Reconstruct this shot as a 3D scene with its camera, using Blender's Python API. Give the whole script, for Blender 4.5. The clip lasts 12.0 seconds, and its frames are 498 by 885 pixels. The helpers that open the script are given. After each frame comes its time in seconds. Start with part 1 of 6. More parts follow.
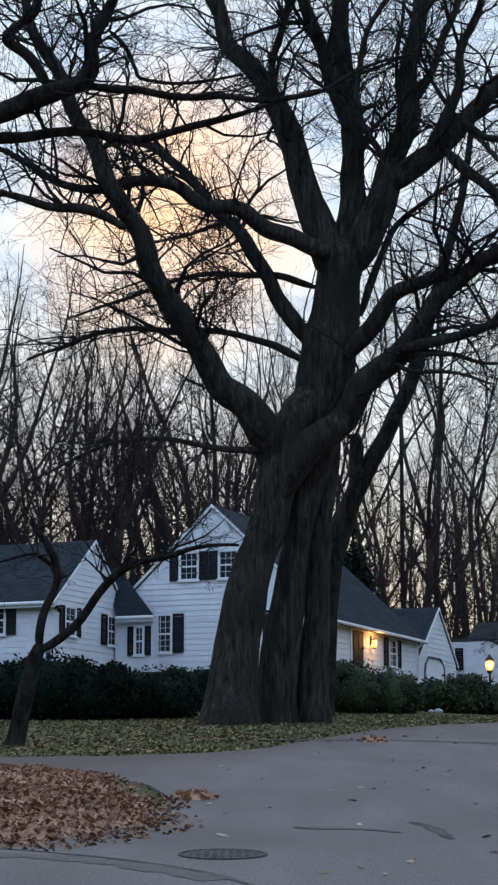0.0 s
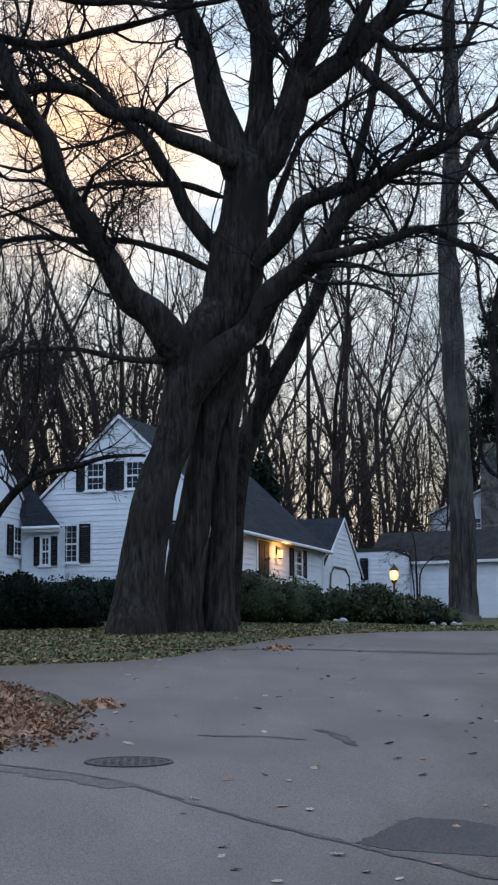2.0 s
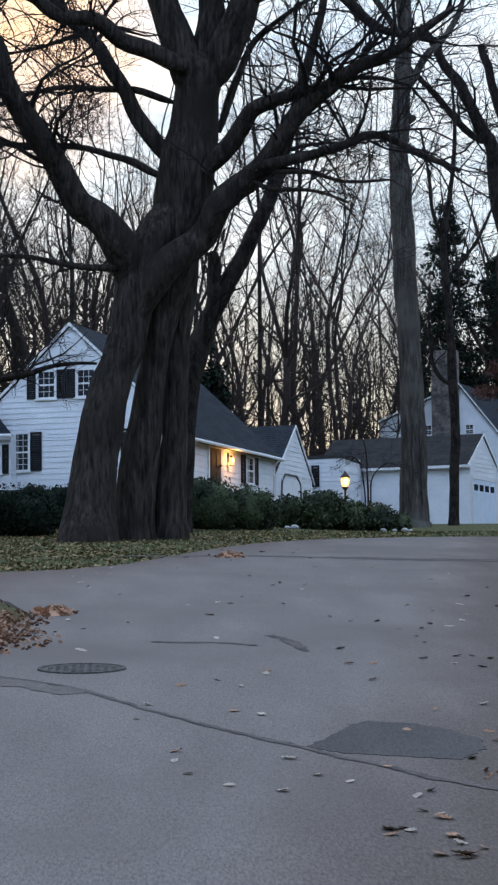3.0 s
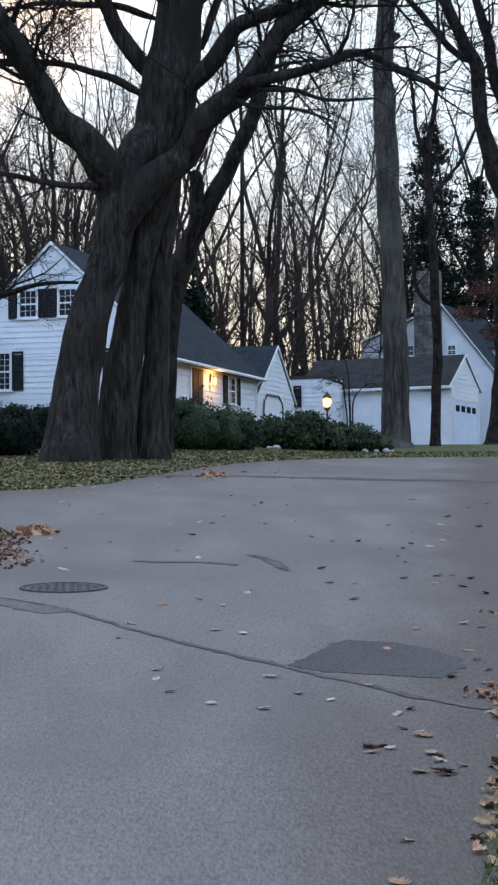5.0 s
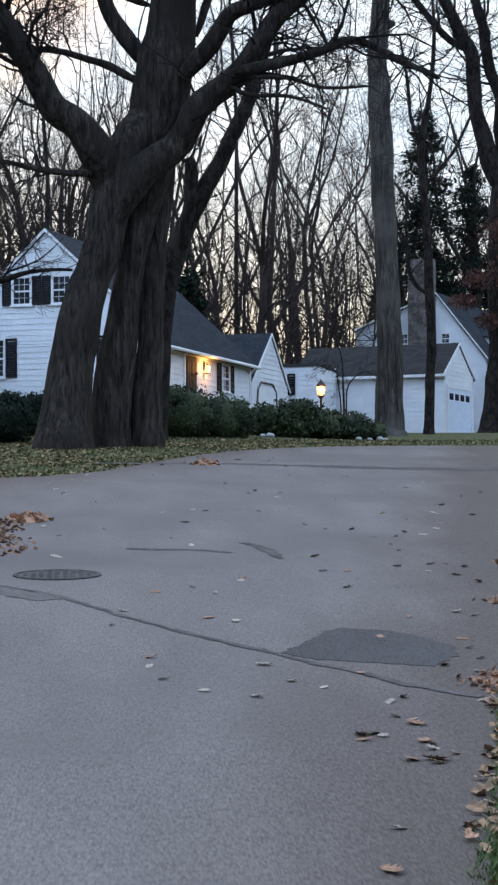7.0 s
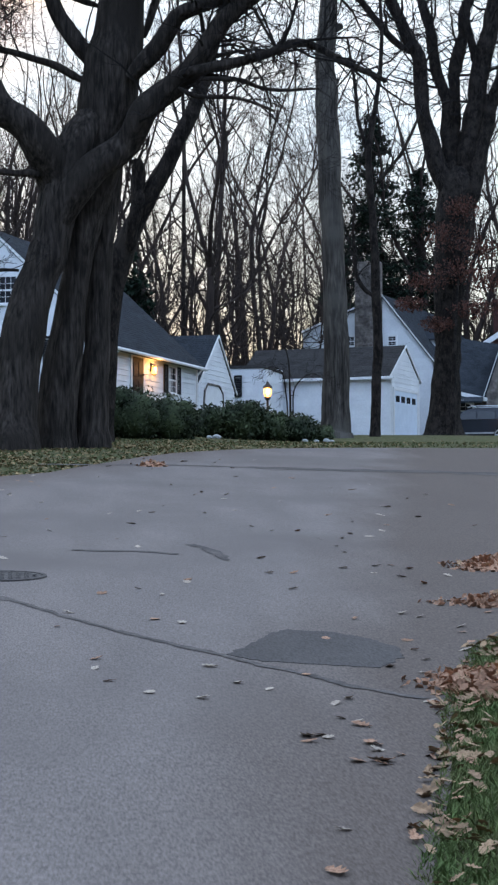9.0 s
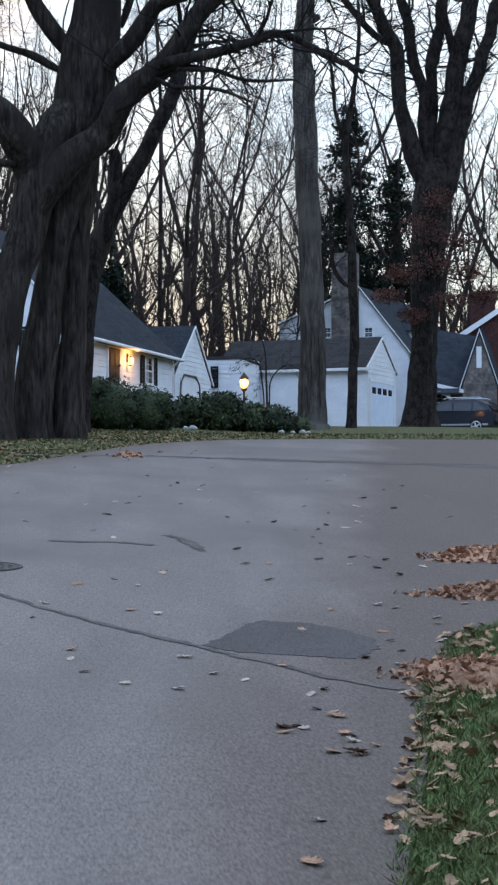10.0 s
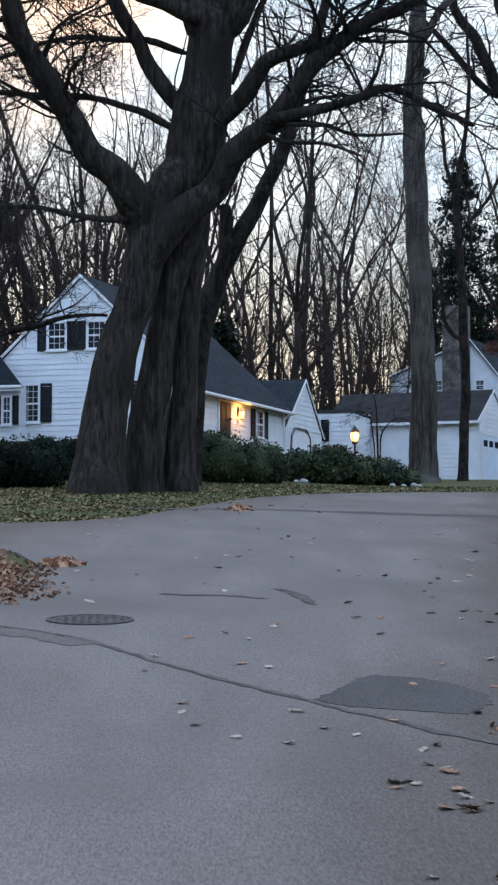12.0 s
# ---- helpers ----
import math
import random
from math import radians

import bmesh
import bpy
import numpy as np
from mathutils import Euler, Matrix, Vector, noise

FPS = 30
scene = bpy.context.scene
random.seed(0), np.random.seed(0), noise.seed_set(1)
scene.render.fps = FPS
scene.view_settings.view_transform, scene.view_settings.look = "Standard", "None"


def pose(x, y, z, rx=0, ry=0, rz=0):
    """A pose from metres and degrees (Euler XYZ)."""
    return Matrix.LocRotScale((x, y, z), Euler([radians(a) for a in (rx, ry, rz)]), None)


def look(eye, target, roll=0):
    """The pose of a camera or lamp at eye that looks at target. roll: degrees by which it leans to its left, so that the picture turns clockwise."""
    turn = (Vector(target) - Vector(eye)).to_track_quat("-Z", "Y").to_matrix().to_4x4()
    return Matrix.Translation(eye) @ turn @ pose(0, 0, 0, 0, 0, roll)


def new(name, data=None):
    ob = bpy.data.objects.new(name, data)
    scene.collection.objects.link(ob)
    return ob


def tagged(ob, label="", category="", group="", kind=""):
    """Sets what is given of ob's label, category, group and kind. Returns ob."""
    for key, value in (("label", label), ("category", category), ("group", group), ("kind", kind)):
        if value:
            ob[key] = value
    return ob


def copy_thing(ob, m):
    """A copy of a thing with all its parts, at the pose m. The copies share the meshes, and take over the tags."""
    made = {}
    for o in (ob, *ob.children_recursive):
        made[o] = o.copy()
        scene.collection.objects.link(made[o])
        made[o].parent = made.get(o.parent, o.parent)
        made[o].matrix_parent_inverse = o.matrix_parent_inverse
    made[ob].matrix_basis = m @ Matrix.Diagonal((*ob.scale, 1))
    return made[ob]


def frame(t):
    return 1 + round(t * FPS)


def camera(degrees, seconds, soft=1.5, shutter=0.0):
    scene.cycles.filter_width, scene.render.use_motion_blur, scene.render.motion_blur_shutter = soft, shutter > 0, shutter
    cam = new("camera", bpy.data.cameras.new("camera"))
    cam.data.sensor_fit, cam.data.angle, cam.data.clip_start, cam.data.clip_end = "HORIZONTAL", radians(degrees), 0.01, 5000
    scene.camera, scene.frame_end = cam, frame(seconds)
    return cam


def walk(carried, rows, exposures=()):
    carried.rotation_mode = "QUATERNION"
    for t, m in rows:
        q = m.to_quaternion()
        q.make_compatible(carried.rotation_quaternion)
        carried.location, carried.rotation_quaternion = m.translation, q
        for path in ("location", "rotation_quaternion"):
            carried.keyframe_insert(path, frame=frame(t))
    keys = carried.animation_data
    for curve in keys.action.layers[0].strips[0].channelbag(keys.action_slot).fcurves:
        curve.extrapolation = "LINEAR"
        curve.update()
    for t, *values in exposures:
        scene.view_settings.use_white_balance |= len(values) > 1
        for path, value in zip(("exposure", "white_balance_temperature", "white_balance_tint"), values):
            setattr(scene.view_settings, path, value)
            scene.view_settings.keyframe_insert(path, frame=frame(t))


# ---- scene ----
cam = camera(15.4, 12.0, soft=2.4)
EYE = (0.0, 0.0, 1.6)
# seconds, yaw, pitch, roll: the camera stands on the road and turns
TURNS = [
    (0.0, -0.022, 10.495, 0.012),
    (0.5, -0.217, 10.503, -0.114),
    (1.0, -0.892, 10.087, -0.112),
    (1.5, -1.809, 9.148, 0.003),
    (2.0, -2.916, 7.714, 0.231),
    (2.5, -3.769, 6.176, 0.412),
    (3.0, -4.401, 4.829, 0.551),
    (3.5, -4.811, 3.809, 0.649),
    (5.5, -4.965, 2.15, 0.395),
    (6.0, -4.948, 2.007, 0.385),
    (6.5, -5.026, 1.94, 0.357),
    (8.5, -6.219, 2.066, 0.122),
    (9.0, -6.842, 2.006, 0.14),
    (9.5, -7.344, 1.903, 0.066),
    (10.0, -7.582, 1.727, 0.023),
    (10.5, -7.386, 1.568, 0.075),
    (11.0, -6.637, 1.761, 0.063),
    (11.5, -5.498, 2.462, 0.208),
    (12.0, -4.139, 3.385, -0.054),
]
walk(cam, [(t, pose(*EYE, 90 + pitch, roll, yaw)) for t, yaw, pitch, roll in TURNS],
     exposures=[(0.0, 0.33), (0.8, 0.33), (1.5, 0.40), (2.5, 0.55), (3.5, 0.75), (5.5, 0.9), (11.0, 0.9), (12.0, 0.82)])

# ---- world and light ----
world = bpy.data.worlds.new("dusk_sky")
scene.world = world
world.use_nodes = True
wn, wl = world.node_tree.nodes, world.node_tree.links
wn.clear()
SUN_AZ, SUN_EL = -2.6, 17.5


def wnode(kind, **values):
    n = wn.new(kind)
    for k, v in values.items():
        n.inputs[k].default_value = v
    return n


def wmix(a, b, fac, blend="MIX"):
    n = wn.new("ShaderNodeMix")
    n.data_type, n.blend_type = "RGBA", blend
    for sock, val in ((n.inputs[6], a), (n.inputs[7], b), (n.inputs[0], fac)):
        if hasattr(val, "node"):
            wl.new(val, sock)
        else:
            sock.default_value = val
    return n.outputs[2]


def wramp(src, stops):
    n = wn.new("ShaderNodeValToRGB")
    els = n.color_ramp.elements
    while len(els) < len(stops):
        els.new(0.5)
    for e, (p, c) in zip(els, stops):
        e.position, e.color = p, (*c, 1)
    wl.new(src, n.inputs[0])
    return n.outputs[0]


def wmath(op, a, b):
    n = wn.new("ShaderNodeMath")
    n.operation = op
    for sock, val in zip(n.inputs, (a, b)):
        if hasattr(val, "node"):
            wl.new(val, sock)
        else:
            sock.default_value = val
    return n.outputs[0]


coord = wn.new("ShaderNodeTexCoord").outputs["Generated"]
sky = wn.new("ShaderNodeTexSky")
sky.sky_type, sky.sun_disc = "NISHITA", False
sky.sun_elevation, sky.sun_rotation = radians(4), radians(SUN_AZ)
split = wn.new("ShaderNodeSeparateXYZ")
wl.new(coord, split.inputs[0])
height = split.outputs[2]
# height gradient of the cloud deck: cream low down, pale blue above
deck = wramp(height, [(0.0, (0.38, 0.34, 0.26)), (0.05, (0.50, 0.48, 0.39)), (0.11, (0.57, 0.67, 0.69)), (0.19, (0.58, 0.77, 0.94)), (0.34, (0.55, 0.75, 1.00)), (1.0, (0.64, 0.92, 1.42))])
stretch = wn.new("ShaderNodeMapping")
stretch.inputs["Scale"].default_value = (3.0, 3.0, 9.0)
wl.new(coord, stretch.inputs[0])
puffs = wnode("ShaderNodeTexNoise", Scale=3.2, Detail=7.0, Roughness=0.6)
wl.new(stretch.outputs[0], puffs.inputs["Vector"])
cover = wramp(puffs.outputs[0], [(0.36, (0.0, 0.0, 0.0)), (0.64, (1.0, 1.0, 1.0))])
clouds = wmix(deck, (0.95, 0.97, 0.99, 1), wmath("MULTIPLY", wmath("MULTIPLY", cover, 0.7), wramp(height, [(0.10, (0, 0, 0)), (0.22, (1, 1, 1))])))
gloom = wmix(clouds, (0.26, 0.36, 0.52, 1), wmath("MULTIPLY", wramp(puffs.outputs[0], [(0.30, (1, 1, 1)), (0.45, (0, 0, 0))]), 0.45))
# warm glow where the sun has gone behind the clouds
toward = wn.new("ShaderNodeVectorMath")
toward.operation = "DOT_PRODUCT"
az, el = radians(SUN_AZ), radians(SUN_EL)
toward.inputs[1].default_value = (math.sin(az) * math.cos(el), math.cos(az) * math.cos(el), math.sin(el))
wl.new(coord, toward.inputs[0])
glow = wramp(toward.outputs["Value"], [(0.9984, (0, 0, 0)), (0.9994, (0.38, 0.38, 0.38)), (0.99995, (1, 1, 1))])
# the clear evening sky away from the sunset
turned = wmath("MULTIPLY", split.outputs[1], -1.0)
east = wramp(turned, [(0.0, (0, 0, 0)), (0.35, (1, 1, 1))])
gloom = wmix(gloom, (0.70, 0.98, 1.50, 1), wmath("MULTIPLY", east, 0.9))
lit = wmix(gloom, (1.42, 0.86, 0.50, 1), wmath("MULTIPLY", glow, wmath("ADD", 0.5, wmath("MULTIPLY", cover, 0.5))))
air = wmix(lit, sky.outputs[0], 0.02)
back = wnode("ShaderNodeBackground", Strength=0.80)
wl.new(air, back.inputs["Color"])
wout = wn.new("ShaderNodeOutputWorld")
wl.new(back.outputs[0], wout.inputs[0])

sun = new("sun", bpy.data.lights.new("sun", "SUN"))
sun.data.energy, sun.data.angle, sun.data.color = 0.15, radians(25), (1.0, 0.82, 0.62)
sun.matrix_world = look((0, 0, 50), Vector((0, 0, 50)) - Vector(toward.inputs[1].default_value))


# ---- materials ----
def material(name, base, second=None, scale=6.0, rough=0.8, bump=0.3, bump_scale=None, metal=0.0, stretch=(1, 1, 1), grain=0.35, spread=(0.35, 0.65), vary=0.0, emit=None, coat=0.0, blotch=None, edge=None):
    """Two noise scales in the colour, fine relief, optional variation between objects."""
    m = bpy.data.materials.new(name)
    m.use_nodes = True
    n, l = m.node_tree.nodes, m.node_tree.links
    b = n["Principled BSDF"]
    b.inputs["Roughness"].default_value, b.inputs["Metallic"].default_value = rough, metal
    b.inputs["Coat Weight"].default_value = coat
    b.inputs["Specular IOR Level"].default_value = 0.15 if rough >= 0.9 else 0.3 if rough >= 0.5 else 0.5
    tc = n.new("ShaderNodeTexCoord")
    mp = n.new("ShaderNodeMapping")
    mp.inputs["Scale"].default_value = stretch
    l.new(tc.outputs["Object"], mp.inputs[0])
    big = n.new("ShaderNodeTexNoise")
    big.inputs["Scale"].default_value, big.inputs["Detail"].default_value = scale, 5.0
    fine = n.new("ShaderNodeTexNoise")
    fine.inputs["Scale"].default_value, fine.inputs["Detail"].default_value = bump_scale or scale * 7, 6.0
    for t in (big, fine):
        l.new(mp.outputs[0], t.inputs["Vector"])
    r = n.new("ShaderNodeValToRGB")
    second = second or tuple(c * 0.7 for c in base)
    r.color_ramp.elements[0].position, r.color_ramp.elements[1].position = spread
    r.color_ramp.elements[0].color, r.color_ramp.elements[1].color = (*second, 1), (*base, 1)
    l.new(big.outputs[0], r.inputs[0])
    g = n.new("ShaderNodeMapRange")
    g.inputs["From Min"].default_value, g.inputs["From Max"].default_value = 0.3, 0.7
    g.inputs["To Min"].default_value, g.inputs["To Max"].default_value = 1 - grain, 1 + grain
    l.new(fine.outputs[0], g.inputs["Value"])
    mul = n.new("ShaderNodeVectorMath")
    mul.operation = "SCALE"
    l.new(r.outputs[0], mul.inputs[0])
    l.new(g.outputs[0], mul.inputs["Scale"])
    colour = mul.outputs[0]
    if blotch:
        spot = n.new("ShaderNodeTexNoise")
        spot.inputs["Scale"].default_value, spot.inputs["Detail"].default_value = blotch[1], 6.0
        l.new(tc.outputs["Object"], spot.inputs["Vector"])
        sr = n.new("ShaderNodeMapRange")
        sr.inputs["From Min"].default_value, sr.inputs["From Max"].default_value = 0.48, 0.68
        l.new(spot.outputs[0], sr.inputs["Value"])
        bm_ = n.new("ShaderNodeMix")
        bm_.data_type = "RGBA"
        bm_.inputs[7].default_value = (*blotch[0], 1)
        l.new(sr.outputs[0], bm_.inputs[0])
        l.new(colour, bm_.inputs[6])
        colour = bm_.outputs[2]
    for slope, start, sign, lo, hi, tone in edge or ():
        # dirt along a road edge that runs as x = slope * y + start
        xyz = n.new("ShaderNodeSeparateXYZ")
        l.new(tc.outputs["Object"], xyz.inputs[0])
        run = n.new("ShaderNodeMath")
        run.operation = "MULTIPLY_ADD"
        run.inputs[1].default_value, run.inputs[2].default_value = slope * sign, start * sign
        l.new(xyz.outputs[1], run.inputs[0])
        gap = n.new("ShaderNodeMath")
        gap.operation = "MULTIPLY_ADD"
        gap.inputs[1].default_value = -sign
        l.new(xyz.outputs[0], gap.inputs[0])
        l.new(run.outputs[0], gap.inputs[2])
        rag = n.new("ShaderNodeMath")
        rag.operation = "MULTIPLY_ADD"
        rag.inputs[1].default_value = 1.3
        l.new(big.outputs[0], rag.inputs[0])
        l.new(gap.outputs[0], rag.inputs[2])
        dust = n.new("ShaderNodeMapRange")
        dust.inputs["From Min"].default_value, dust.inputs["From Max"].default_value = hi, lo
        dust.inputs["To Max"].default_value = 0.85
        l.new(rag.outputs[0], dust.inputs["Value"])
        grit = n.new("ShaderNodeVectorMath")
        grit.operation = "SCALE"
        grit.inputs[0].default_value = tone
        l.new(g.outputs[0], grit.inputs["Scale"])
        em = n.new("ShaderNodeMix")
        em.data_type = "RGBA"
        l.new(dust.outputs[0], em.inputs[0])
        l.new(colour, em.inputs[6])
        l.new(grit.outputs[0], em.inputs[7])
        colour = em.outputs[2]
    if vary:
        info = n.new("ShaderNodeObjectInfo")
        geo = n.new("ShaderNodeNewGeometry")
        add = n.new("ShaderNodeMath")
        add.operation = "ADD"
        l.new(info.outputs["Random"], add.inputs[0])
        l.new(geo.outputs["Random Per Island"], add.inputs[1])
        v = n.new("ShaderNodeMapRange")
        v.inputs["From Max"].default_value = 2.0
        v.inputs["To Min"].default_value, v.inputs["To Max"].default_value = 1 - vary, 1 + vary
        l.new(add.outputs[0], v.inputs["Value"])
        mul2 = n.new("ShaderNodeVectorMath")
        mul2.operation = "SCALE"
        l.new(colour, mul2.inputs[0])
        l.new(v.outputs[0], mul2.inputs["Scale"])
        colour = mul2.outputs[0]
    l.new(colour, b.inputs["Base Color"])
    if bump:
        bp = n.new("ShaderNodeBump")
        bp.inputs["Strength"].default_value, bp.inputs["Distance"].default_value = bump, 0.05
        l.new(fine.outputs[0], bp.inputs["Height"])
        l.new(bp.outputs[0], b.inputs["Normal"])
    if emit:
        b.inputs["Emission Color"].default_value, b.inputs["Emission Strength"].default_value = (*emit[0], 1), emit[1]
    return m


BARK = material("oak_bark", (0.031, 0.024, 0.020), (0.009, 0.0072, 0.006), 5.0, 0.95, 1.0, 14.0, stretch=(1.6, 1.6, 0.7), grain=0.6, spread=(0.40, 0.62), blotch=((0.036, 0.029, 0.024), 2.4))
BARK_TRUNK = material("oak_trunk_bark", (0.058, 0.047, 0.039), (0.017, 0.0135, 0.0112), 2.6, 0.95, 1.0, 6.0, stretch=(3.0, 3.0, 0.45), grain=0.65, spread=(0.32, 0.68), blotch=((0.028, 0.0225, 0.0185), 0.9))
BARK_PALE = material("pale_bark", (0.076, 0.066, 0.056), (0.029, 0.025, 0.022), 2.4, 0.95, 0.9, 6.0, stretch=(3.0, 3.0, 0.3), grain=0.6, spread=(0.36, 0.62), blotch=((0.105, 0.095, 0.082), 0.5))
TWIG = material("twig_bark", (0.024, 0.020, 0.018), (0.016, 0.013, 0.012), 2.0, 0.9, 0.0, grain=0.2)
WOODS = material("woodland_bark", (0.052, 0.038, 0.032), (0.027, 0.020, 0.017), 1.2, 0.95, 0.2, stretch=(1, 1, 0.3), grain=0.3, vary=0.3)
ASPHALT = material("asphalt", (0.204, 0.174, 0.158), (0.158, 0.135, 0.123), 1.5, 0.95, 0.10, 100.0, grain=0.30, stretch=(1, 0.2, 1), spread=(0.30, 0.70), blotch=((0.150, 0.128, 0.117), 0.32), edge=((0.22, 0.12, 1, 0.95, 2.0, (0.112, 0.087, 0.073)), (0.38, -11.2, -1, 0.6, 2.6, (0.124, 0.093, 0.077))))
PATCH = material("asphalt_patch", (0.088, 0.079, 0.075), (0.070, 0.063, 0.060), 2.2, 0.92, 0.1, 85.0, grain=0.28, stretch=(1, 0.2, 1))
TAR = material("tar_seam", (0.080, 0.070, 0.065), (0.118, 0.102, 0.094), 3.0, 0.9, 0.2, 40.0, spread=(0.42, 0.6))
TAR_FADED = material("faded_tar", (0.150, 0.129, 0.118), (0.130, 0.112, 0.103), 3.0, 0.95, 0.1, 40.0)
DOORWHITE = material("pale_blue_white_paint", (0.70, 0.77, 0.86), (0.64, 0.71, 0.80), 2.0, 0.5, 0.03, grain=0.04)
IRON = material("cast_iron", (0.120, 0.106, 0.098), (0.082, 0.073, 0.068), 9.0, 0.95, 0.4, 50.0)
LAWN = material("lawn", (0.070, 0.082, 0.030), (0.098, 0.086, 0.044), 0.8, 1.0, 0.8, 22.0, grain=0.5)
LAWNBLADE = material("lawn_blades", (0.066, 0.088, 0.029), (0.092, 0.088, 0.040), 1.0, 0.9, 0.0, vary=0.35)
VERGE = material("grass_blades", (0.082, 0.122, 0.036), (0.125, 0.130, 0.048), 3.0, 0.85, 0.0, vary=0.4)
SIDING = material("white_clapboard", (0.78, 0.79, 0.80), (0.70, 0.71, 0.73), 1.2, 0.6, 0.08, 12.0, grain=0.05, vary=0.03)
TRIM = material("white_trim", (0.80, 0.80, 0.80), (0.74, 0.74, 0.74), 2.0, 0.55, 0.05, grain=0.05)
SHINGLE = material("dark_shingles", (0.030, 0.036, 0.044), (0.020, 0.024, 0.030), 2.5, 0.9, 0.5, 16.0, vary=0.25)
SHINGLE_BROWN = material("brown_grey_shingles", (0.052, 0.049, 0.048), (0.036, 0.034, 0.033), 2.5, 0.9, 0.5, 16.0, vary=0.25)
SHUTTER = material("black_paint", (0.010, 0.010, 0.013), (0.014, 0.014, 0.017), 4.0, 0.75, 0.1)
DOORWOOD = material("dark_door", (0.016, 0.008, 0.007), (0.010, 0.006, 0.005), 4.0, 0.7, 0.2)
STONE = material("grey_fieldstone", (0.20, 0.172, 0.155), (0.10, 0.088, 0.080), 2.2, 0.9, 0.8, 6.0, vary=0.4)
BRICK = material("red_brick", (0.085, 0.036, 0.031), (0.052, 0.026, 0.023), 3.0, 0.9, 0.5, 9.0)
HEDGE = material("hedge_leaves", (0.066, 0.086, 0.038), (0.024, 0.035, 0.017), 1.6, 0.85, 0.0, vary=0.65)
EVERGREEN = material("evergreen_needles", (0.013, 0.024, 0.014), (0.008, 0.014, 0.009), 2.0, 0.9, 0.0, vary=0.5)
DRYLEAF = material("dry_leaves", (0.42, 0.240, 0.150), (0.23, 0.122, 0.074), 5.0, 0.85, 0.0, vary=0.5)
PALELEAF = material("pale_dry_leaves", (0.40, 0.26, 0.15), (0.28, 0.175, 0.105), 5.0, 0.85, 0.0, vary=0.4)
LITTER = material("lawn_litter", (0.34, 0.24, 0.125), (0.20, 0.14, 0.07), 5.0, 0.9, 0.0, vary=0.5)
BLEACHED = material("bleached_leaves", (0.47, 0.39, 0.31), (0.30, 0.24, 0.19), 5.0, 0.85, 0.0, vary=0.35)
RUSSET = material("russet_leaves", (0.115, 0.045, 0.030), (0.065, 0.028, 0.020), 4.0, 0.85, 0.0, vary=0.5)
CARPAINT = material("dark_blue_car_paint", (0.004, 0.007, 0.018), (0.003, 0.006, 0.014), 2.0, 0.4, 0.0, grain=0.05, coat=0.08)
RUBBER = material("tyre_rubber", (0.02, 0.02, 0.02), (0.015, 0.015, 0.015), 6.0, 0.9, 0.2)
ALLOY = material("silver_alloy", (0.55, 0.56, 0.58), (0.45, 0.46, 0.48), 6.0, 0.35, 0.0, metal=0.9, grain=0.1)
FLAG_RED = material("faded_red_cloth", (0.34, 0.05, 0.05), (0.26, 0.04, 0.04), 6.0, 0.9, 0.0, grain=0.1)
GLASS = material("dark_window_glass", (0.03, 0.034, 0.04), (0.02, 0.022, 0.028), 1.0, 0.06, 0.0, grain=0.05)
BLIND = material("pale_curtain", (0.5, 0.5, 0.48), (0.4, 0.4, 0.39), 5.0, 0.9, 0.1)
GLOW = material("lamp_glow", (1.0, 0.7, 0.3), (1.0, 0.7, 0.3), 1.0, 0.4, 0.0, emit=((1.0, 0.42, 0.09), 2.4))
BRASS = material("dark_metal", (0.05, 0.045, 0.04), (0.03, 0.03, 0.03), 6.0, 0.5, 0.0, metal=0.7)


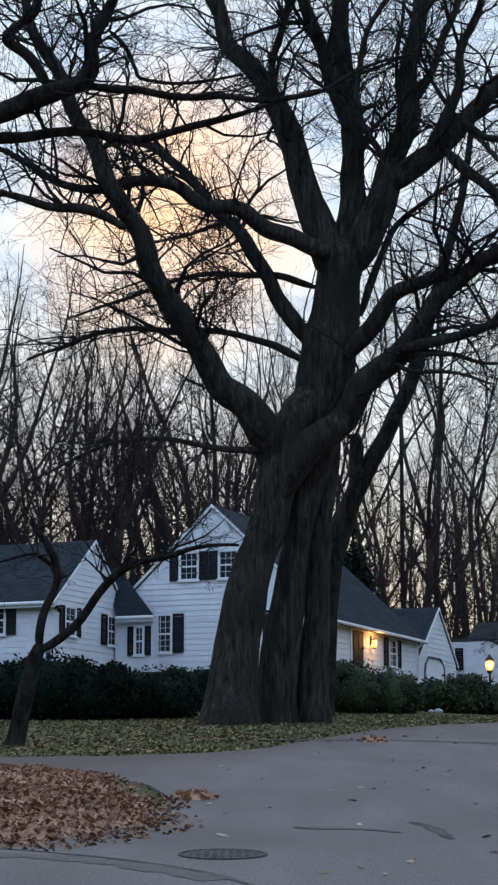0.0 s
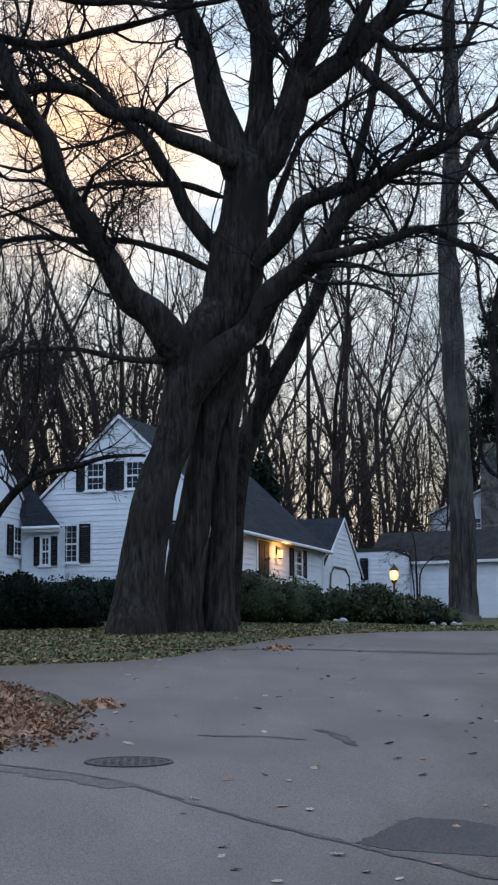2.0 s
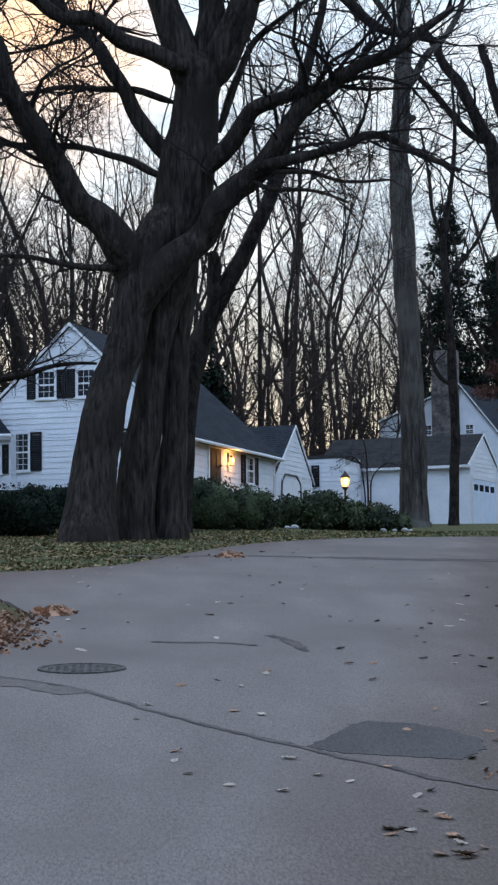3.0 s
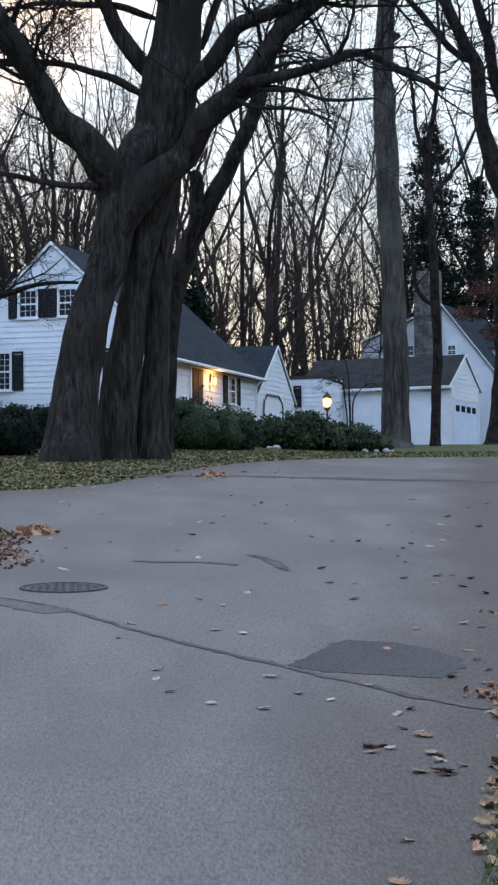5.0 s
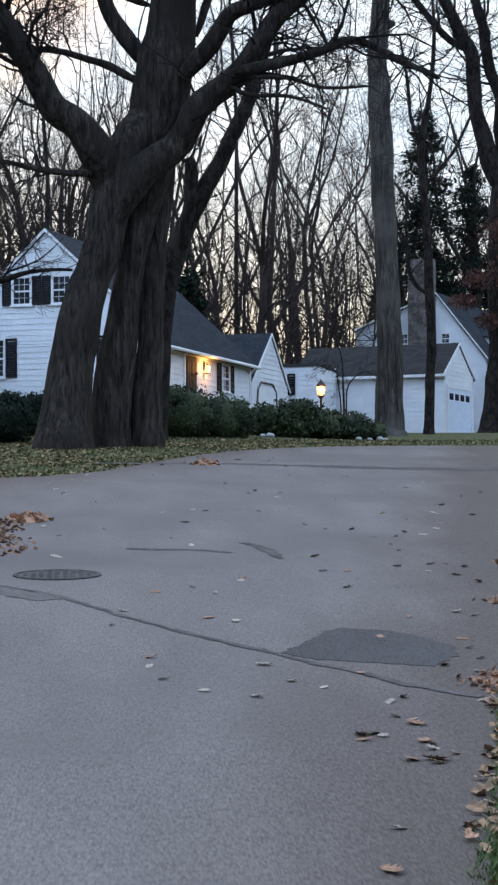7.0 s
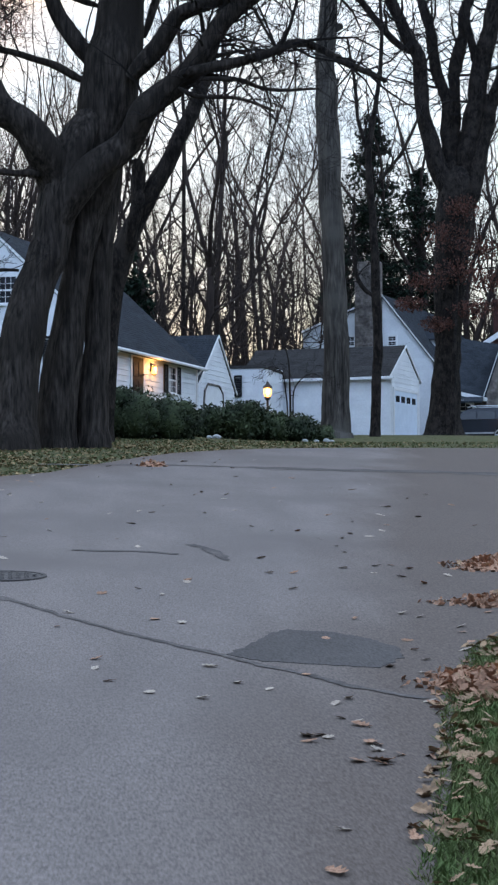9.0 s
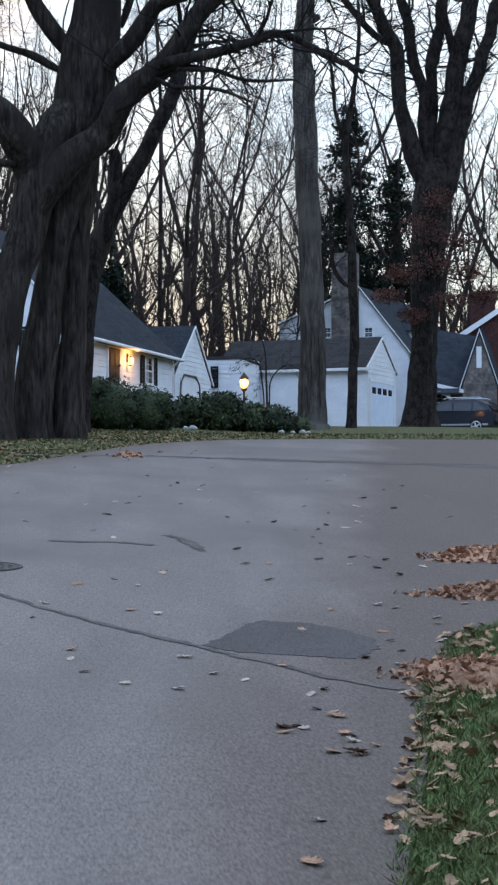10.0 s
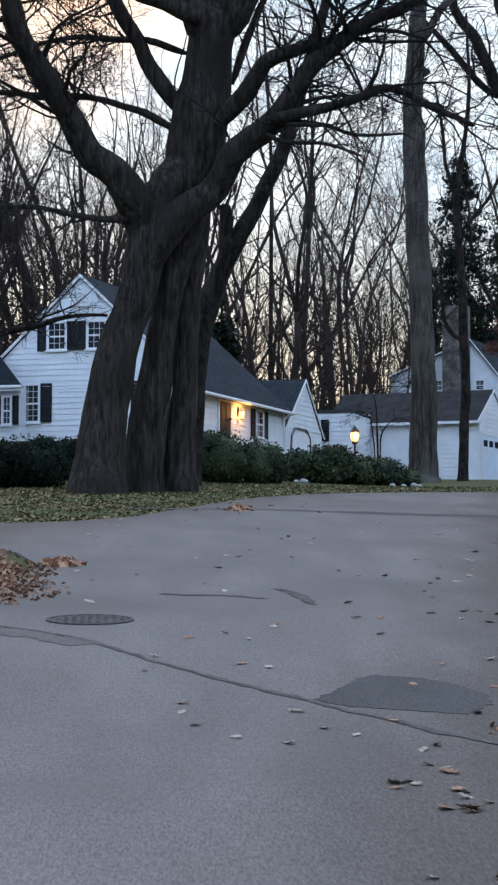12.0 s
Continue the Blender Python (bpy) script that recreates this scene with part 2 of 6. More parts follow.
# ---- mesh helpers ----
class Shape:
    """Collects vertices and faces of one mesh."""

    def __init__(self):
        self.v, self.f = [], []

    def add(self, verts, faces):
        k = len(self.v)
        self.v += [tuple(p) for p in verts]
        self.f += [tuple(i + k for i in q) for q in faces]

    def box(self, x0, x1, y0, y1, z0, z1):
        self.add([(x0, y0, z0), (x1, y0, z0), (x1, y1, z0), (x0, y1, z0), (x0, y0, z1), (x1, y0, z1), (x1, y1, z1), (x0, y1, z1)],
                 [(3, 2, 1, 0), (4, 5, 6, 7), (0, 1, 5, 4), (1, 2, 6, 5), (2, 3, 7, 6), (3, 0, 4, 7)])

    def prism(self, outline, a, b):
        """Extrudes a closed outline of 3D points by b - a, where a and b are offsets."""
        n = len(outline)
        self.add([Vector(p) + Vector(a) for p in outline] + [Vector(p) + Vector(b) for p in outline],
                 [tuple(range(n - 1, -1, -1)), tuple(range(n, 2 * n))] + [(i, (i + 1) % n, n + (i + 1) % n, n + i) for i in range(n)])

    def tube(self, pts, radii, sides=6, cap=True, wobble=None):
        k, n = len(self.v), len(pts)
        side = None
        for i, p in enumerate(pts):
            a, b = pts[max(i - 1, 0)], pts[min(i + 1, n - 1)]
            dx, dy, dz = b[0] - a[0], b[1] - a[1], b[2] - a[2]
            ln = math.sqrt(dx * dx + dy * dy + dz * dz) or 1e-6
            dx, dy, dz = dx / ln, dy / ln, dz / ln
            if side is None:
                side = (0.0, 1.0, 0.0) if abs(dy) < 0.9 else (1.0, 0.0, 0.0)
            dot = side[0] * dx + side[1] * dy + side[2] * dz
            sx, sy, sz = side[0] - dot * dx, side[1] - dot * dy, side[2] - dot * dz
            sl = math.sqrt(sx * sx + sy * sy + sz * sz) or 1e-6
            sx, sy, sz = sx / sl, sy / sl, sz / sl
            side = (sx, sy, sz)
            tx, ty, tz = dy * sz - dz * sy, dz * sx - dx * sz, dx * sy - dy * sx
            for j in range(sides):
                w = 2 * math.pi * j / sides
                c, s = math.cos(w), math.sin(w)
                r = radii[i] * (wobble(i, j, p) if wobble else 1.0)
                self.v.append((p[0] + r * (c * sx + s * tx), p[1] + r * (c * sy + s * ty), p[2] + r * (c * sz + s * tz)))
        for i in range(n - 1):
            for j in range(sides):
                j2 = (j + 1) % sides
                self.f.append((k + i * sides + j, k + i * sides + j2, k + (i + 1) * sides + j2, k + (i + 1) * sides + j))
        if cap:
            self.f.append(tuple(k + (n - 1) * sides + j for j in range(sides)))

    def mesh(self, name, mat, smooth=False):
        me = bpy.data.meshes.new(name)
        me.from_pydata(self.v, [], self.f)
        me.materials.append(mat)
        if smooth:
            me.polygons.foreach_set("use_smooth", [True] * len(me.polygons))
        me.update()
        return me


def part(name, shape, mat, parent=None, label="", smooth=False):
    ob = new(name, shape.mesh(name, mat, smooth))
    ob.parent = parent
    if label:
        ob["label"] = label
    return ob


def thing(name, at, rz, label, category, group="", kind=""):
    ob = new(name)
    ob.matrix_basis = pose(*at, 0, 0, rz)
    return tagged(ob, label, category, group, kind)


def lerp(a, b, k):
    return a + (b - a) * k


def curve_through(pts, per=5):
    """Catmull-Rom through (x, y, z, r) points."""
    out, n = [], len(pts)
    for i in range(n - 1):
        p0, p1, p2, p3 = pts[max(i - 1, 0)], pts[i], pts[i + 1], pts[min(i + 2, n - 1)]
        for s in range(per):
            u = s / per
            out.append(tuple(0.5 * (2 * b + (c - a) * u + (2 * a - 5 * b + 4 * c - d) * u * u + (3 * b - a - 3 * c + d) * u ** 3) for a, b, c, d in zip(p0, p1, p2, p3)))
    out.append(tuple(pts[-1]))
    return out


# ---- ground ----
RISE_Y = (-300, -60, -20, 0, 14, 26, 38, 46, 55, 62, 70, 82, 100, 200, 4000)
RISE_Z = (-6, -3.4, -1.45, 0, 1.04, 1.92, 2.75, 3.2, 3.55, 3.95, 4.35, 4.85, 5.3, 6.5, 6.5)


def smooth_rise(y):
    return sum(float(np.interp(y + o, RISE_Y, RISE_Z)) * w for o, w in ((-2, 0.2), (-1, 0.2), (0, 0.2), (1, 0.2), (2, 0.2))) if abs(y) > 1 else float(np.interp(y, RISE_Y, RISE_Z))


def hump(x, c, w):
    return math.exp(-((x - c) / w) ** 2)


def ground_z(x, y):
    z = smooth_rise(y)
    # the plot of the white houses lies higher
    plot = min(max((y - 46) / 16, 0), 1) * min(max((9 - x) / 7, 0), 1) * min(max((105 - y) / 15, 0), 1)
    # the far driveway lies in a dip
    dip = min(max((x - 18) / 3, 0), 1) * min(max((y - 70) / 9, 0), 1) * min(max((150 - y) / 40, 0), 1)
    return z + 0.95 * plot * plot * (3 - 2 * plot) - 0.34 * dip * dip * (3 - 2 * dip)


def left_edge(y):
    """The road's left edge, x for a given y."""
    return float(np.interp(y, (-60, 12, 15, 18, 21, 25.6, 26.6, 28, 32, 37, 40, 43, 55, 60), (-3.2, -2.6, -1.8, -0.9, -1.2, -12, -12, 0.0, 1.2, 2.9, 5.0, 9.0, 30, 40)))


def grid_mesh(xs, ys, zf):
    s = Shape()
    nx = len(xs)
    s.v = [(x, y, zf(x, y)) for y in ys for x in xs]
    s.f = [(j * nx + i, j * nx + i + 1, (j + 1) * nx + i + 1, (j + 1) * nx + i) for j in range(len(ys) - 1) for i in range(nx - 1)]
    return s


gx = sorted({*np.linspace(-40, 45, 120).round(3).tolist(), -3000, -1200, -500, -250, -120, -70, 75, 120, 250, 500, 1200, 3000})
gy = sorted({*np.linspace(-10, 110, 160).round(3).tolist(), -3000, -1000, -300, -120, -60, -30, 140, 180, 250, 500, 1200, 3000})
ground = part("ground", grid_mesh(gx, gy, ground_z), LAWN, smooth=True)
tagged(ground, "mown autumn lawn, patchy green with bare brown spots", "lawn", kind="structure")

# road sheet, 3 cm proud of the ground
ROAD_LEFT = [(-3.6, -60), (-3.2, 0), (-2.9, 8), (-2.4, 13.2), (-1.75, 15), (-1.05, 17.2), (-0.75, 19), (-1.1, 21), (-1.8, 22.6), (-3.6, 25.4), (-30, 25.5),
             (-30, 26.6), (-3.5, 26.3), (-1.95, 26.6), (-0.6, 27.4), (0.3, 28.8), (1.15, 31.6), (2.0, 34.3), (2.9, 36.6), (4.2, 38.6), (5.3, 39.6), (7.25, 40.3), (10.8, 40.2), (15, 40.6), (26, 44), (60, 52)]
ROAD_RIGHT = [(60, 43), (30, 36), (16, 31), (9, 26), (6.5, 20), (5.6, 17), (5.6, 15.4), (14, 15.4), (14, 11.6), (3.6, 11.6), (2.6, 10.4), (2.03, 8.7), (1.60, 6.9), (1.26, 5.7), (1.0, 4), (0.9, 0), (0.9, -60)]


def inside(poly, x, y):
    hit = False
    for (x1, y1), (x2, y2) in zip(poly, poly[1:] + poly[:1]):
        if (y1 > y) != (y2 > y) and x < (x2 - x1) * (y - y1) / (y2 - y1) + x1:
            hit = not hit
    return hit


ROAD = ROAD_LEFT + ROAD_RIGHT


def sheet(poly, lift, thick, cell=1.2):
    """A flat-laid sheet over the ground inside a plan outline, cut into cells so that it follows the rise."""
    bm = bmesh.new()
    top = bm.faces.new([bm.verts.new((x, y, 0)) for x, y in poly])
    lo, hi = [min(p[k] for p in poly) for k in (0, 1)], [max(p[k] for p in poly) for k in (0, 1)]
    for axis in (0, 1):
        c = math.ceil(lo[axis] / cell) * cell
        while c < hi[axis]:
            co, no = [0, 0, 0], [0, 0, 0]
            co[axis], no[axis] = c, 1
            bmesh.ops.bisect_plane(bm, geom=bm.verts[:] + bm.edges[:] + bm.faces[:], plane_co=co, plane_no=no)
            c += cell if abs(c) < 60 else 4 * cell
    for v in bm.verts:
        v.co.z = ground_z(v.co.x, v.co.y) + lift
    bmesh.ops.recalc_face_normals(bm, faces=bm.faces)
    if sum(f.normal.z for f in bm.faces) < 0:
        bmesh.ops.reverse_faces(bm, faces=bm.faces[:])
    edge = [e for e in bm.edges if e.is_boundary]
    low = bmesh.ops.extrude_edge_only(bm, edges=edge)
    for v in low["geom"]:
        if isinstance(v, bmesh.types.BMVert):
            v.co.z -= thick
    return bm


def bm_part(name, bm, mat, parent=None, label=""):
    me = bpy.data.meshes.new(name)
    bm.to_mesh(me)
    bm.free()
    me.materials.append(mat)
    ob = new(name, me)
    ob.parent = parent
    if label:
        ob["label"] = label
    return ob


road = bm_part("road", sheet(ROAD, 0.03, 0.15), ASPHALT)
tagged(road, "worn grey asphalt road with tar seams, rising gently", "road", kind="structure")


# ---- trees ----
def twigs(shape, p, d, length, r, depth, rng, lift=0.02, sides=3, kids=(3, 4), bend=0.44):
    """A crooked twig that splits again."""
    n = 5 if depth > 2 else 4 if depth > 1 else 3 if depth else 1 if kids[0] == 2 else 2
    pts, rad = [p], [r]
    q, dirv = Vector(p), Vector(d).normalized()
    for i in range(n):
        dirv = (dirv + Vector((rng.uniform(-1, 1), rng.uniform(-1, 1), rng.uniform(-1, 1) + lift)) * bend).normalized()
        q = q + dirv * (length / n)
        pts.append(tuple(q))
        rad.append(max(r * (1 - 0.75 * (i + 1) / n), 0.004))
    shape.tube(pts, rad, sides, cap=False)
    if depth:
        for i in range(rng.randint(*kids)):
            k = rng.uniform(0.25, 1.0) * n
            j = min(int(k), n - 1)
            s = Vector(pts[j]).lerp(Vector(pts[j + 1]), k - j)
            along = (Vector(pts[j + 1]) - Vector(pts[j])).normalized()
            out = (along * 0.75 + Vector((rng.uniform(-1, 1), rng.uniform(-1, 1), rng.uniform(-0.8, 1)))).normalized()
            twigs(shape, tuple(s), out, length * rng.uniform(0.4, 0.65), rad[j] * 0.55, depth - 1, rng, lift, 3, kids, bend)


def explicit_tree(name, limbs, label, mat, seed, twig=1.0, twig_len=1.6, sides=10, first_twigs=0, tw_from=0.25, depth=2, category="tree", knots=0.12, trunk_mat=None, slim=1.0):
    """A tree from limbs in metres (x, y, z, radius): a trunk mesh, one mesh for each limb and the twigs."""
    rng = random.Random(seed)
    x0, y0, z0, _ = limbs[0][0]
    z0 = ground_z(x0, y0)
    tree = thing(name, (x0, y0, z0), 0, label, category)
    fine = Shape()
    for i, limb in enumerate(limbs):
        pts = [(x - x0, y - y0, z - z0, r) for x, y, z, r in curve_through(limb)]
        k0 = rng.uniform(0, 90)
        for j in range(2, len(pts)):
            x, y, z, r = pts[j]
            g = min(1.0, j / 6) * (0.08 + 0.62 * min(r, 0.25)) * (0.35 if i <= first_twigs else 1.0)
            pts[j] = (x + g * noise.noise((x * 0.9 + k0, z * 0.9, y)), y + g * noise.noise((x, z * 0.9 + k0, y * 0.9)), z + g * noise.noise((x * 0.9, z * 0.9, k0 + y)), r * (1 + 0.10 * noise.noise((x * 1.7, z * 1.7, k0))))
        if i <= first_twigs:
            a, b = Vector(pts[-2][:3]), Vector(pts[-1][:3])
            d = (b - a).normalized() * pts[-1][3]
            pts += [(*(b + d * 0.6), pts[-1][3] * 0.85), (*(b + d * 1.2), pts[-1][3] * 0.45)]
        if i > first_twigs:
            for j, w in enumerate((0.45, 0.72, 0.88, 0.96)):
                pts[j] = (*pts[j][:3], pts[j][3] * w)
        else:
            x, y, z, r = pts[0]
            pts.insert(0, (x, y, z - 0.7, r * 1.15))
        s = Shape()
        k = rng.uniform(0, 50)
        bole = i <= first_twigs and trunk_mat is not None
        ring = 30 if bole else sides if pts[0][3] > 0.12 else 7
        if i > first_twigs:
            pts = [(x, y, z, r * slim) for x, y, z, r in pts]

        def swell(a, b, q):
            w = b * 2 * math.pi / ring
            out = 1 + knots * noise.noise((q[0] * 1.2 + 3 * math.cos(w), q[1] + 3 * math.sin(w), q[2] * 0.9 + k))
            if bole:
                out += 0.07 * noise.noise((5 * math.cos(w) + k, 5 * math.sin(w), q[2] * 0.25))
                out += 0.10 * max(0.0, 1 - (q[2] + 0.1) / 1.2) * noise.noise((2.2 * math.cos(w), 2.2 * math.sin(w), k))
            return out
        s.tube([q[:3] for q in pts], [q[3] for q in pts], ring, True, swell)
        part("trunk" if i <= first_twigs else "limb", s, trunk_mat if bole else mat, tree, smooth=True)
        if i > first_twigs:
            total = sum((Vector(a[:3]) - Vector(b[:3])).length for a, b in zip(pts, pts[1:]))
            for j in range(int(total * 0.45 * min(twig, 2))):
                u = rng.uniform(max(tw_from, 0.3), 1) * (len(pts) - 1)
                a = min(int(u), len(pts) - 2)
                along = (Vector(pts[a + 1][:3]) - Vector(pts[a][:3])).normalized()
                out = along * 0.7 + Vector((rng.uniform(-1, 1), rng.uniform(-1, 1), rng.uniform(-0.5, 1.0)))
                twigs(fine, pts[a][:3], out, twig_len * rng.uniform(1.2, 2.0), min(pts[a][3] * 0.45, 0.065), 3, rng, sides=5)
            for j in range(int(total * 2.2 * twig)):
                u = rng.uniform(tw_from, 1) * (len(pts) - 1)
                a = min(int(u), len(pts) - 2)
                p = Vector(pts[a][:3]).lerp(Vector(pts[a + 1][:3]), u - a)
                along = (Vector(pts[a + 1][:3]) - Vector(pts[a][:3])).normalized()
                out = along * 0.6 + Vector((rng.uniform(-1, 1), rng.uniform(-1, 1), rng.uniform(-0.7, 1.0)))
                twigs(fine, tuple(p), out, twig_len * rng.uniform(0.5, 1.3), min(pts[a][3] * 0.35, 0.035), depth, rng)
    tagged(part("crown", fine, TWIG, tree), kind="stuff")
    return tree

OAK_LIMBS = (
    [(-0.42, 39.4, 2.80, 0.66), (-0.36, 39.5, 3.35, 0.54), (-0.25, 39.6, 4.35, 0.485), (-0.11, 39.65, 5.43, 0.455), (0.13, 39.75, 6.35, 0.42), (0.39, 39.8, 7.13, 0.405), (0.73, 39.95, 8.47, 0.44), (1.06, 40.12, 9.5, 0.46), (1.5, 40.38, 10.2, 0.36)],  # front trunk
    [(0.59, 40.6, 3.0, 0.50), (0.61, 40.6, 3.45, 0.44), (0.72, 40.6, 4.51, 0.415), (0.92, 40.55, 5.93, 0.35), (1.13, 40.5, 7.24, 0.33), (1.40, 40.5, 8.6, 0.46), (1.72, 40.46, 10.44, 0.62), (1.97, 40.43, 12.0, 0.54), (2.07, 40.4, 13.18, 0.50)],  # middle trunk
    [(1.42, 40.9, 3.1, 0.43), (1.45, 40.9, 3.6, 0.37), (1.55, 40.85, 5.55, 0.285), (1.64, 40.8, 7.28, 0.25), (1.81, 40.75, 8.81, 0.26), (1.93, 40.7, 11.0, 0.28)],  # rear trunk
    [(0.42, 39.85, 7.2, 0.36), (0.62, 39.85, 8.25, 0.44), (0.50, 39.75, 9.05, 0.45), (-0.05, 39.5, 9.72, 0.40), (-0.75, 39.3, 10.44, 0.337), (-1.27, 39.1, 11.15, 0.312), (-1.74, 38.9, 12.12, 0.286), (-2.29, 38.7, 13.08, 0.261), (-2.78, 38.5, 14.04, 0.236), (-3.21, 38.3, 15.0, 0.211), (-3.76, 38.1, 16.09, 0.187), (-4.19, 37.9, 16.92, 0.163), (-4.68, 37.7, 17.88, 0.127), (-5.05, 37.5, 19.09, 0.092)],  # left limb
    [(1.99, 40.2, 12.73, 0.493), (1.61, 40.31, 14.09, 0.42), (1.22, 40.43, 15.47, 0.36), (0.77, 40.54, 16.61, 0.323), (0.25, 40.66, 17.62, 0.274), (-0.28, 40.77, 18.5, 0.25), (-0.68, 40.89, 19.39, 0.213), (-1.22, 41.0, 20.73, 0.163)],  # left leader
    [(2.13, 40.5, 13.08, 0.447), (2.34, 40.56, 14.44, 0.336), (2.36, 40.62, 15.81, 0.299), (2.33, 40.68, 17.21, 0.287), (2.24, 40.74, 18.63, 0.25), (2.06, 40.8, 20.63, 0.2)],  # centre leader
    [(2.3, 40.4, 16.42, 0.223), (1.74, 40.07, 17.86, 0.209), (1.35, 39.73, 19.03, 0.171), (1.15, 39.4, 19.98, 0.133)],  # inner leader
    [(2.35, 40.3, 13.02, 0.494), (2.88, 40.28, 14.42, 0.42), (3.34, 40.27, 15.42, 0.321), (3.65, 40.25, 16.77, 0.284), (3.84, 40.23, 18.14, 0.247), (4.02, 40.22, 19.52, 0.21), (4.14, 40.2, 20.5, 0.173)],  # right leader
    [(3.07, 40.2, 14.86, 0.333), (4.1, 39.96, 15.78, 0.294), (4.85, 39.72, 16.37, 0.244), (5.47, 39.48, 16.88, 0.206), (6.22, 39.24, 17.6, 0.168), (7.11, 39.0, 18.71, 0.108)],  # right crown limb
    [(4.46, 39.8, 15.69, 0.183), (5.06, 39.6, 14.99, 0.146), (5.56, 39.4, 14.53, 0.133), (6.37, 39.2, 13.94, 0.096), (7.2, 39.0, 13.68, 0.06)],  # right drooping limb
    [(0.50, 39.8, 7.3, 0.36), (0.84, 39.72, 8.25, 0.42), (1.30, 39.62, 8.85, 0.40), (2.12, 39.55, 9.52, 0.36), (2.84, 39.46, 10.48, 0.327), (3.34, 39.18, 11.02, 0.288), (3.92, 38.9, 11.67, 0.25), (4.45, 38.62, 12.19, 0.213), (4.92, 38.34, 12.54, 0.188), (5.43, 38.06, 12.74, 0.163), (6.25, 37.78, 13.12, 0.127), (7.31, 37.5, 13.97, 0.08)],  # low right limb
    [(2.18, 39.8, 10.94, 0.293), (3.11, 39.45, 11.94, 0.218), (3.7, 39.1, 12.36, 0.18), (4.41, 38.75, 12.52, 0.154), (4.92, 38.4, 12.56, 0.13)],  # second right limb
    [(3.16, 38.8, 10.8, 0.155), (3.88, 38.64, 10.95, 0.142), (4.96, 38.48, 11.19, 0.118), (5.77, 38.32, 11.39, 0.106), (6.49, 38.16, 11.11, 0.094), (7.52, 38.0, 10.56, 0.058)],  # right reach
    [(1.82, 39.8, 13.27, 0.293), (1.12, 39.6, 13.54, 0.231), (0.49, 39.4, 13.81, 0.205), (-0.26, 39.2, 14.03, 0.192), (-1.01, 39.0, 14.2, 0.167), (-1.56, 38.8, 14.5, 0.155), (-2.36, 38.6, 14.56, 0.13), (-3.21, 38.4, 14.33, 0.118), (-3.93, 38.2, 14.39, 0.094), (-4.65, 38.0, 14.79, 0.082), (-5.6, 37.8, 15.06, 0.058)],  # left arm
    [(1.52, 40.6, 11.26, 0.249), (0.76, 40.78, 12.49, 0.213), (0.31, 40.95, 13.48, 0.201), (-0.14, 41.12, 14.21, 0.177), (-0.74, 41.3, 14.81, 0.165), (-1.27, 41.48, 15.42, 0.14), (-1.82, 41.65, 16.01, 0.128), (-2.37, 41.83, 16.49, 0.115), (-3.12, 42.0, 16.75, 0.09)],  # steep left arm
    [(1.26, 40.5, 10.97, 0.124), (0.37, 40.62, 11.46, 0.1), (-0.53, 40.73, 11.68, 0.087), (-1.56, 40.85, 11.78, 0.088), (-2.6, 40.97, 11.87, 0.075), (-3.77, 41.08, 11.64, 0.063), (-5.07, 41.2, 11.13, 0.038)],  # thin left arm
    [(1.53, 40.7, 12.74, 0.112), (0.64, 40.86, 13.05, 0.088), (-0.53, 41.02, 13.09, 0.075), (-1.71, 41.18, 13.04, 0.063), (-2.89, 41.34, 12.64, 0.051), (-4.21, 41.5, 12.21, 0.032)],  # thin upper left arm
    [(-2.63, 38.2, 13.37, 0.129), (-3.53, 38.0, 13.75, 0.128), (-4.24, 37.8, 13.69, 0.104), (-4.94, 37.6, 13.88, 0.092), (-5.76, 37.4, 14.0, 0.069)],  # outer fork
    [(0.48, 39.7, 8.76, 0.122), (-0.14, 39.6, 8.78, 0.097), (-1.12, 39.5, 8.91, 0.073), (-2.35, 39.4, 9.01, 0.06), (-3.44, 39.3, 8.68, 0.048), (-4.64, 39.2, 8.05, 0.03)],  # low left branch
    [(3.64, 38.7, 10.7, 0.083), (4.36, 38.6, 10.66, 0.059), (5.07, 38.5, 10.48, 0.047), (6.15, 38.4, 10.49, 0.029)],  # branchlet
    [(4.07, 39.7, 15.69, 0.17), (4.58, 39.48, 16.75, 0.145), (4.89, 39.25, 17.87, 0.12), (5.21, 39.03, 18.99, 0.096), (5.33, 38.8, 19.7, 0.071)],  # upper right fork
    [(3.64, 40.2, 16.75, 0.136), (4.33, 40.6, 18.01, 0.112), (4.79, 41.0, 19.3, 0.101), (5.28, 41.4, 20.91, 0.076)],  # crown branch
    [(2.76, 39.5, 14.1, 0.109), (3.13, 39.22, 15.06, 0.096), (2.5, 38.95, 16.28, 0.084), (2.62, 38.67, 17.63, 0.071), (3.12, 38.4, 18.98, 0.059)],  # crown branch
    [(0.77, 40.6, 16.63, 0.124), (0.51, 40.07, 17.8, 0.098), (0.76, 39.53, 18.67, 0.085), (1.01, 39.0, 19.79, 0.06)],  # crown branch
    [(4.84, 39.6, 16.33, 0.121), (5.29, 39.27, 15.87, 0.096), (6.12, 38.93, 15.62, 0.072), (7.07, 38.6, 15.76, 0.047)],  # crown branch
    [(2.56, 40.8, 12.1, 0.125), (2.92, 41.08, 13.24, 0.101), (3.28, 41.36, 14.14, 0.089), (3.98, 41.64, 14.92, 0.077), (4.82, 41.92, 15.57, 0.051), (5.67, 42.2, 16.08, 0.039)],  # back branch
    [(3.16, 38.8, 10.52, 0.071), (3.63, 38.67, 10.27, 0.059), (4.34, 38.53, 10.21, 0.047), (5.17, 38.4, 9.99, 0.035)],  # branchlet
)
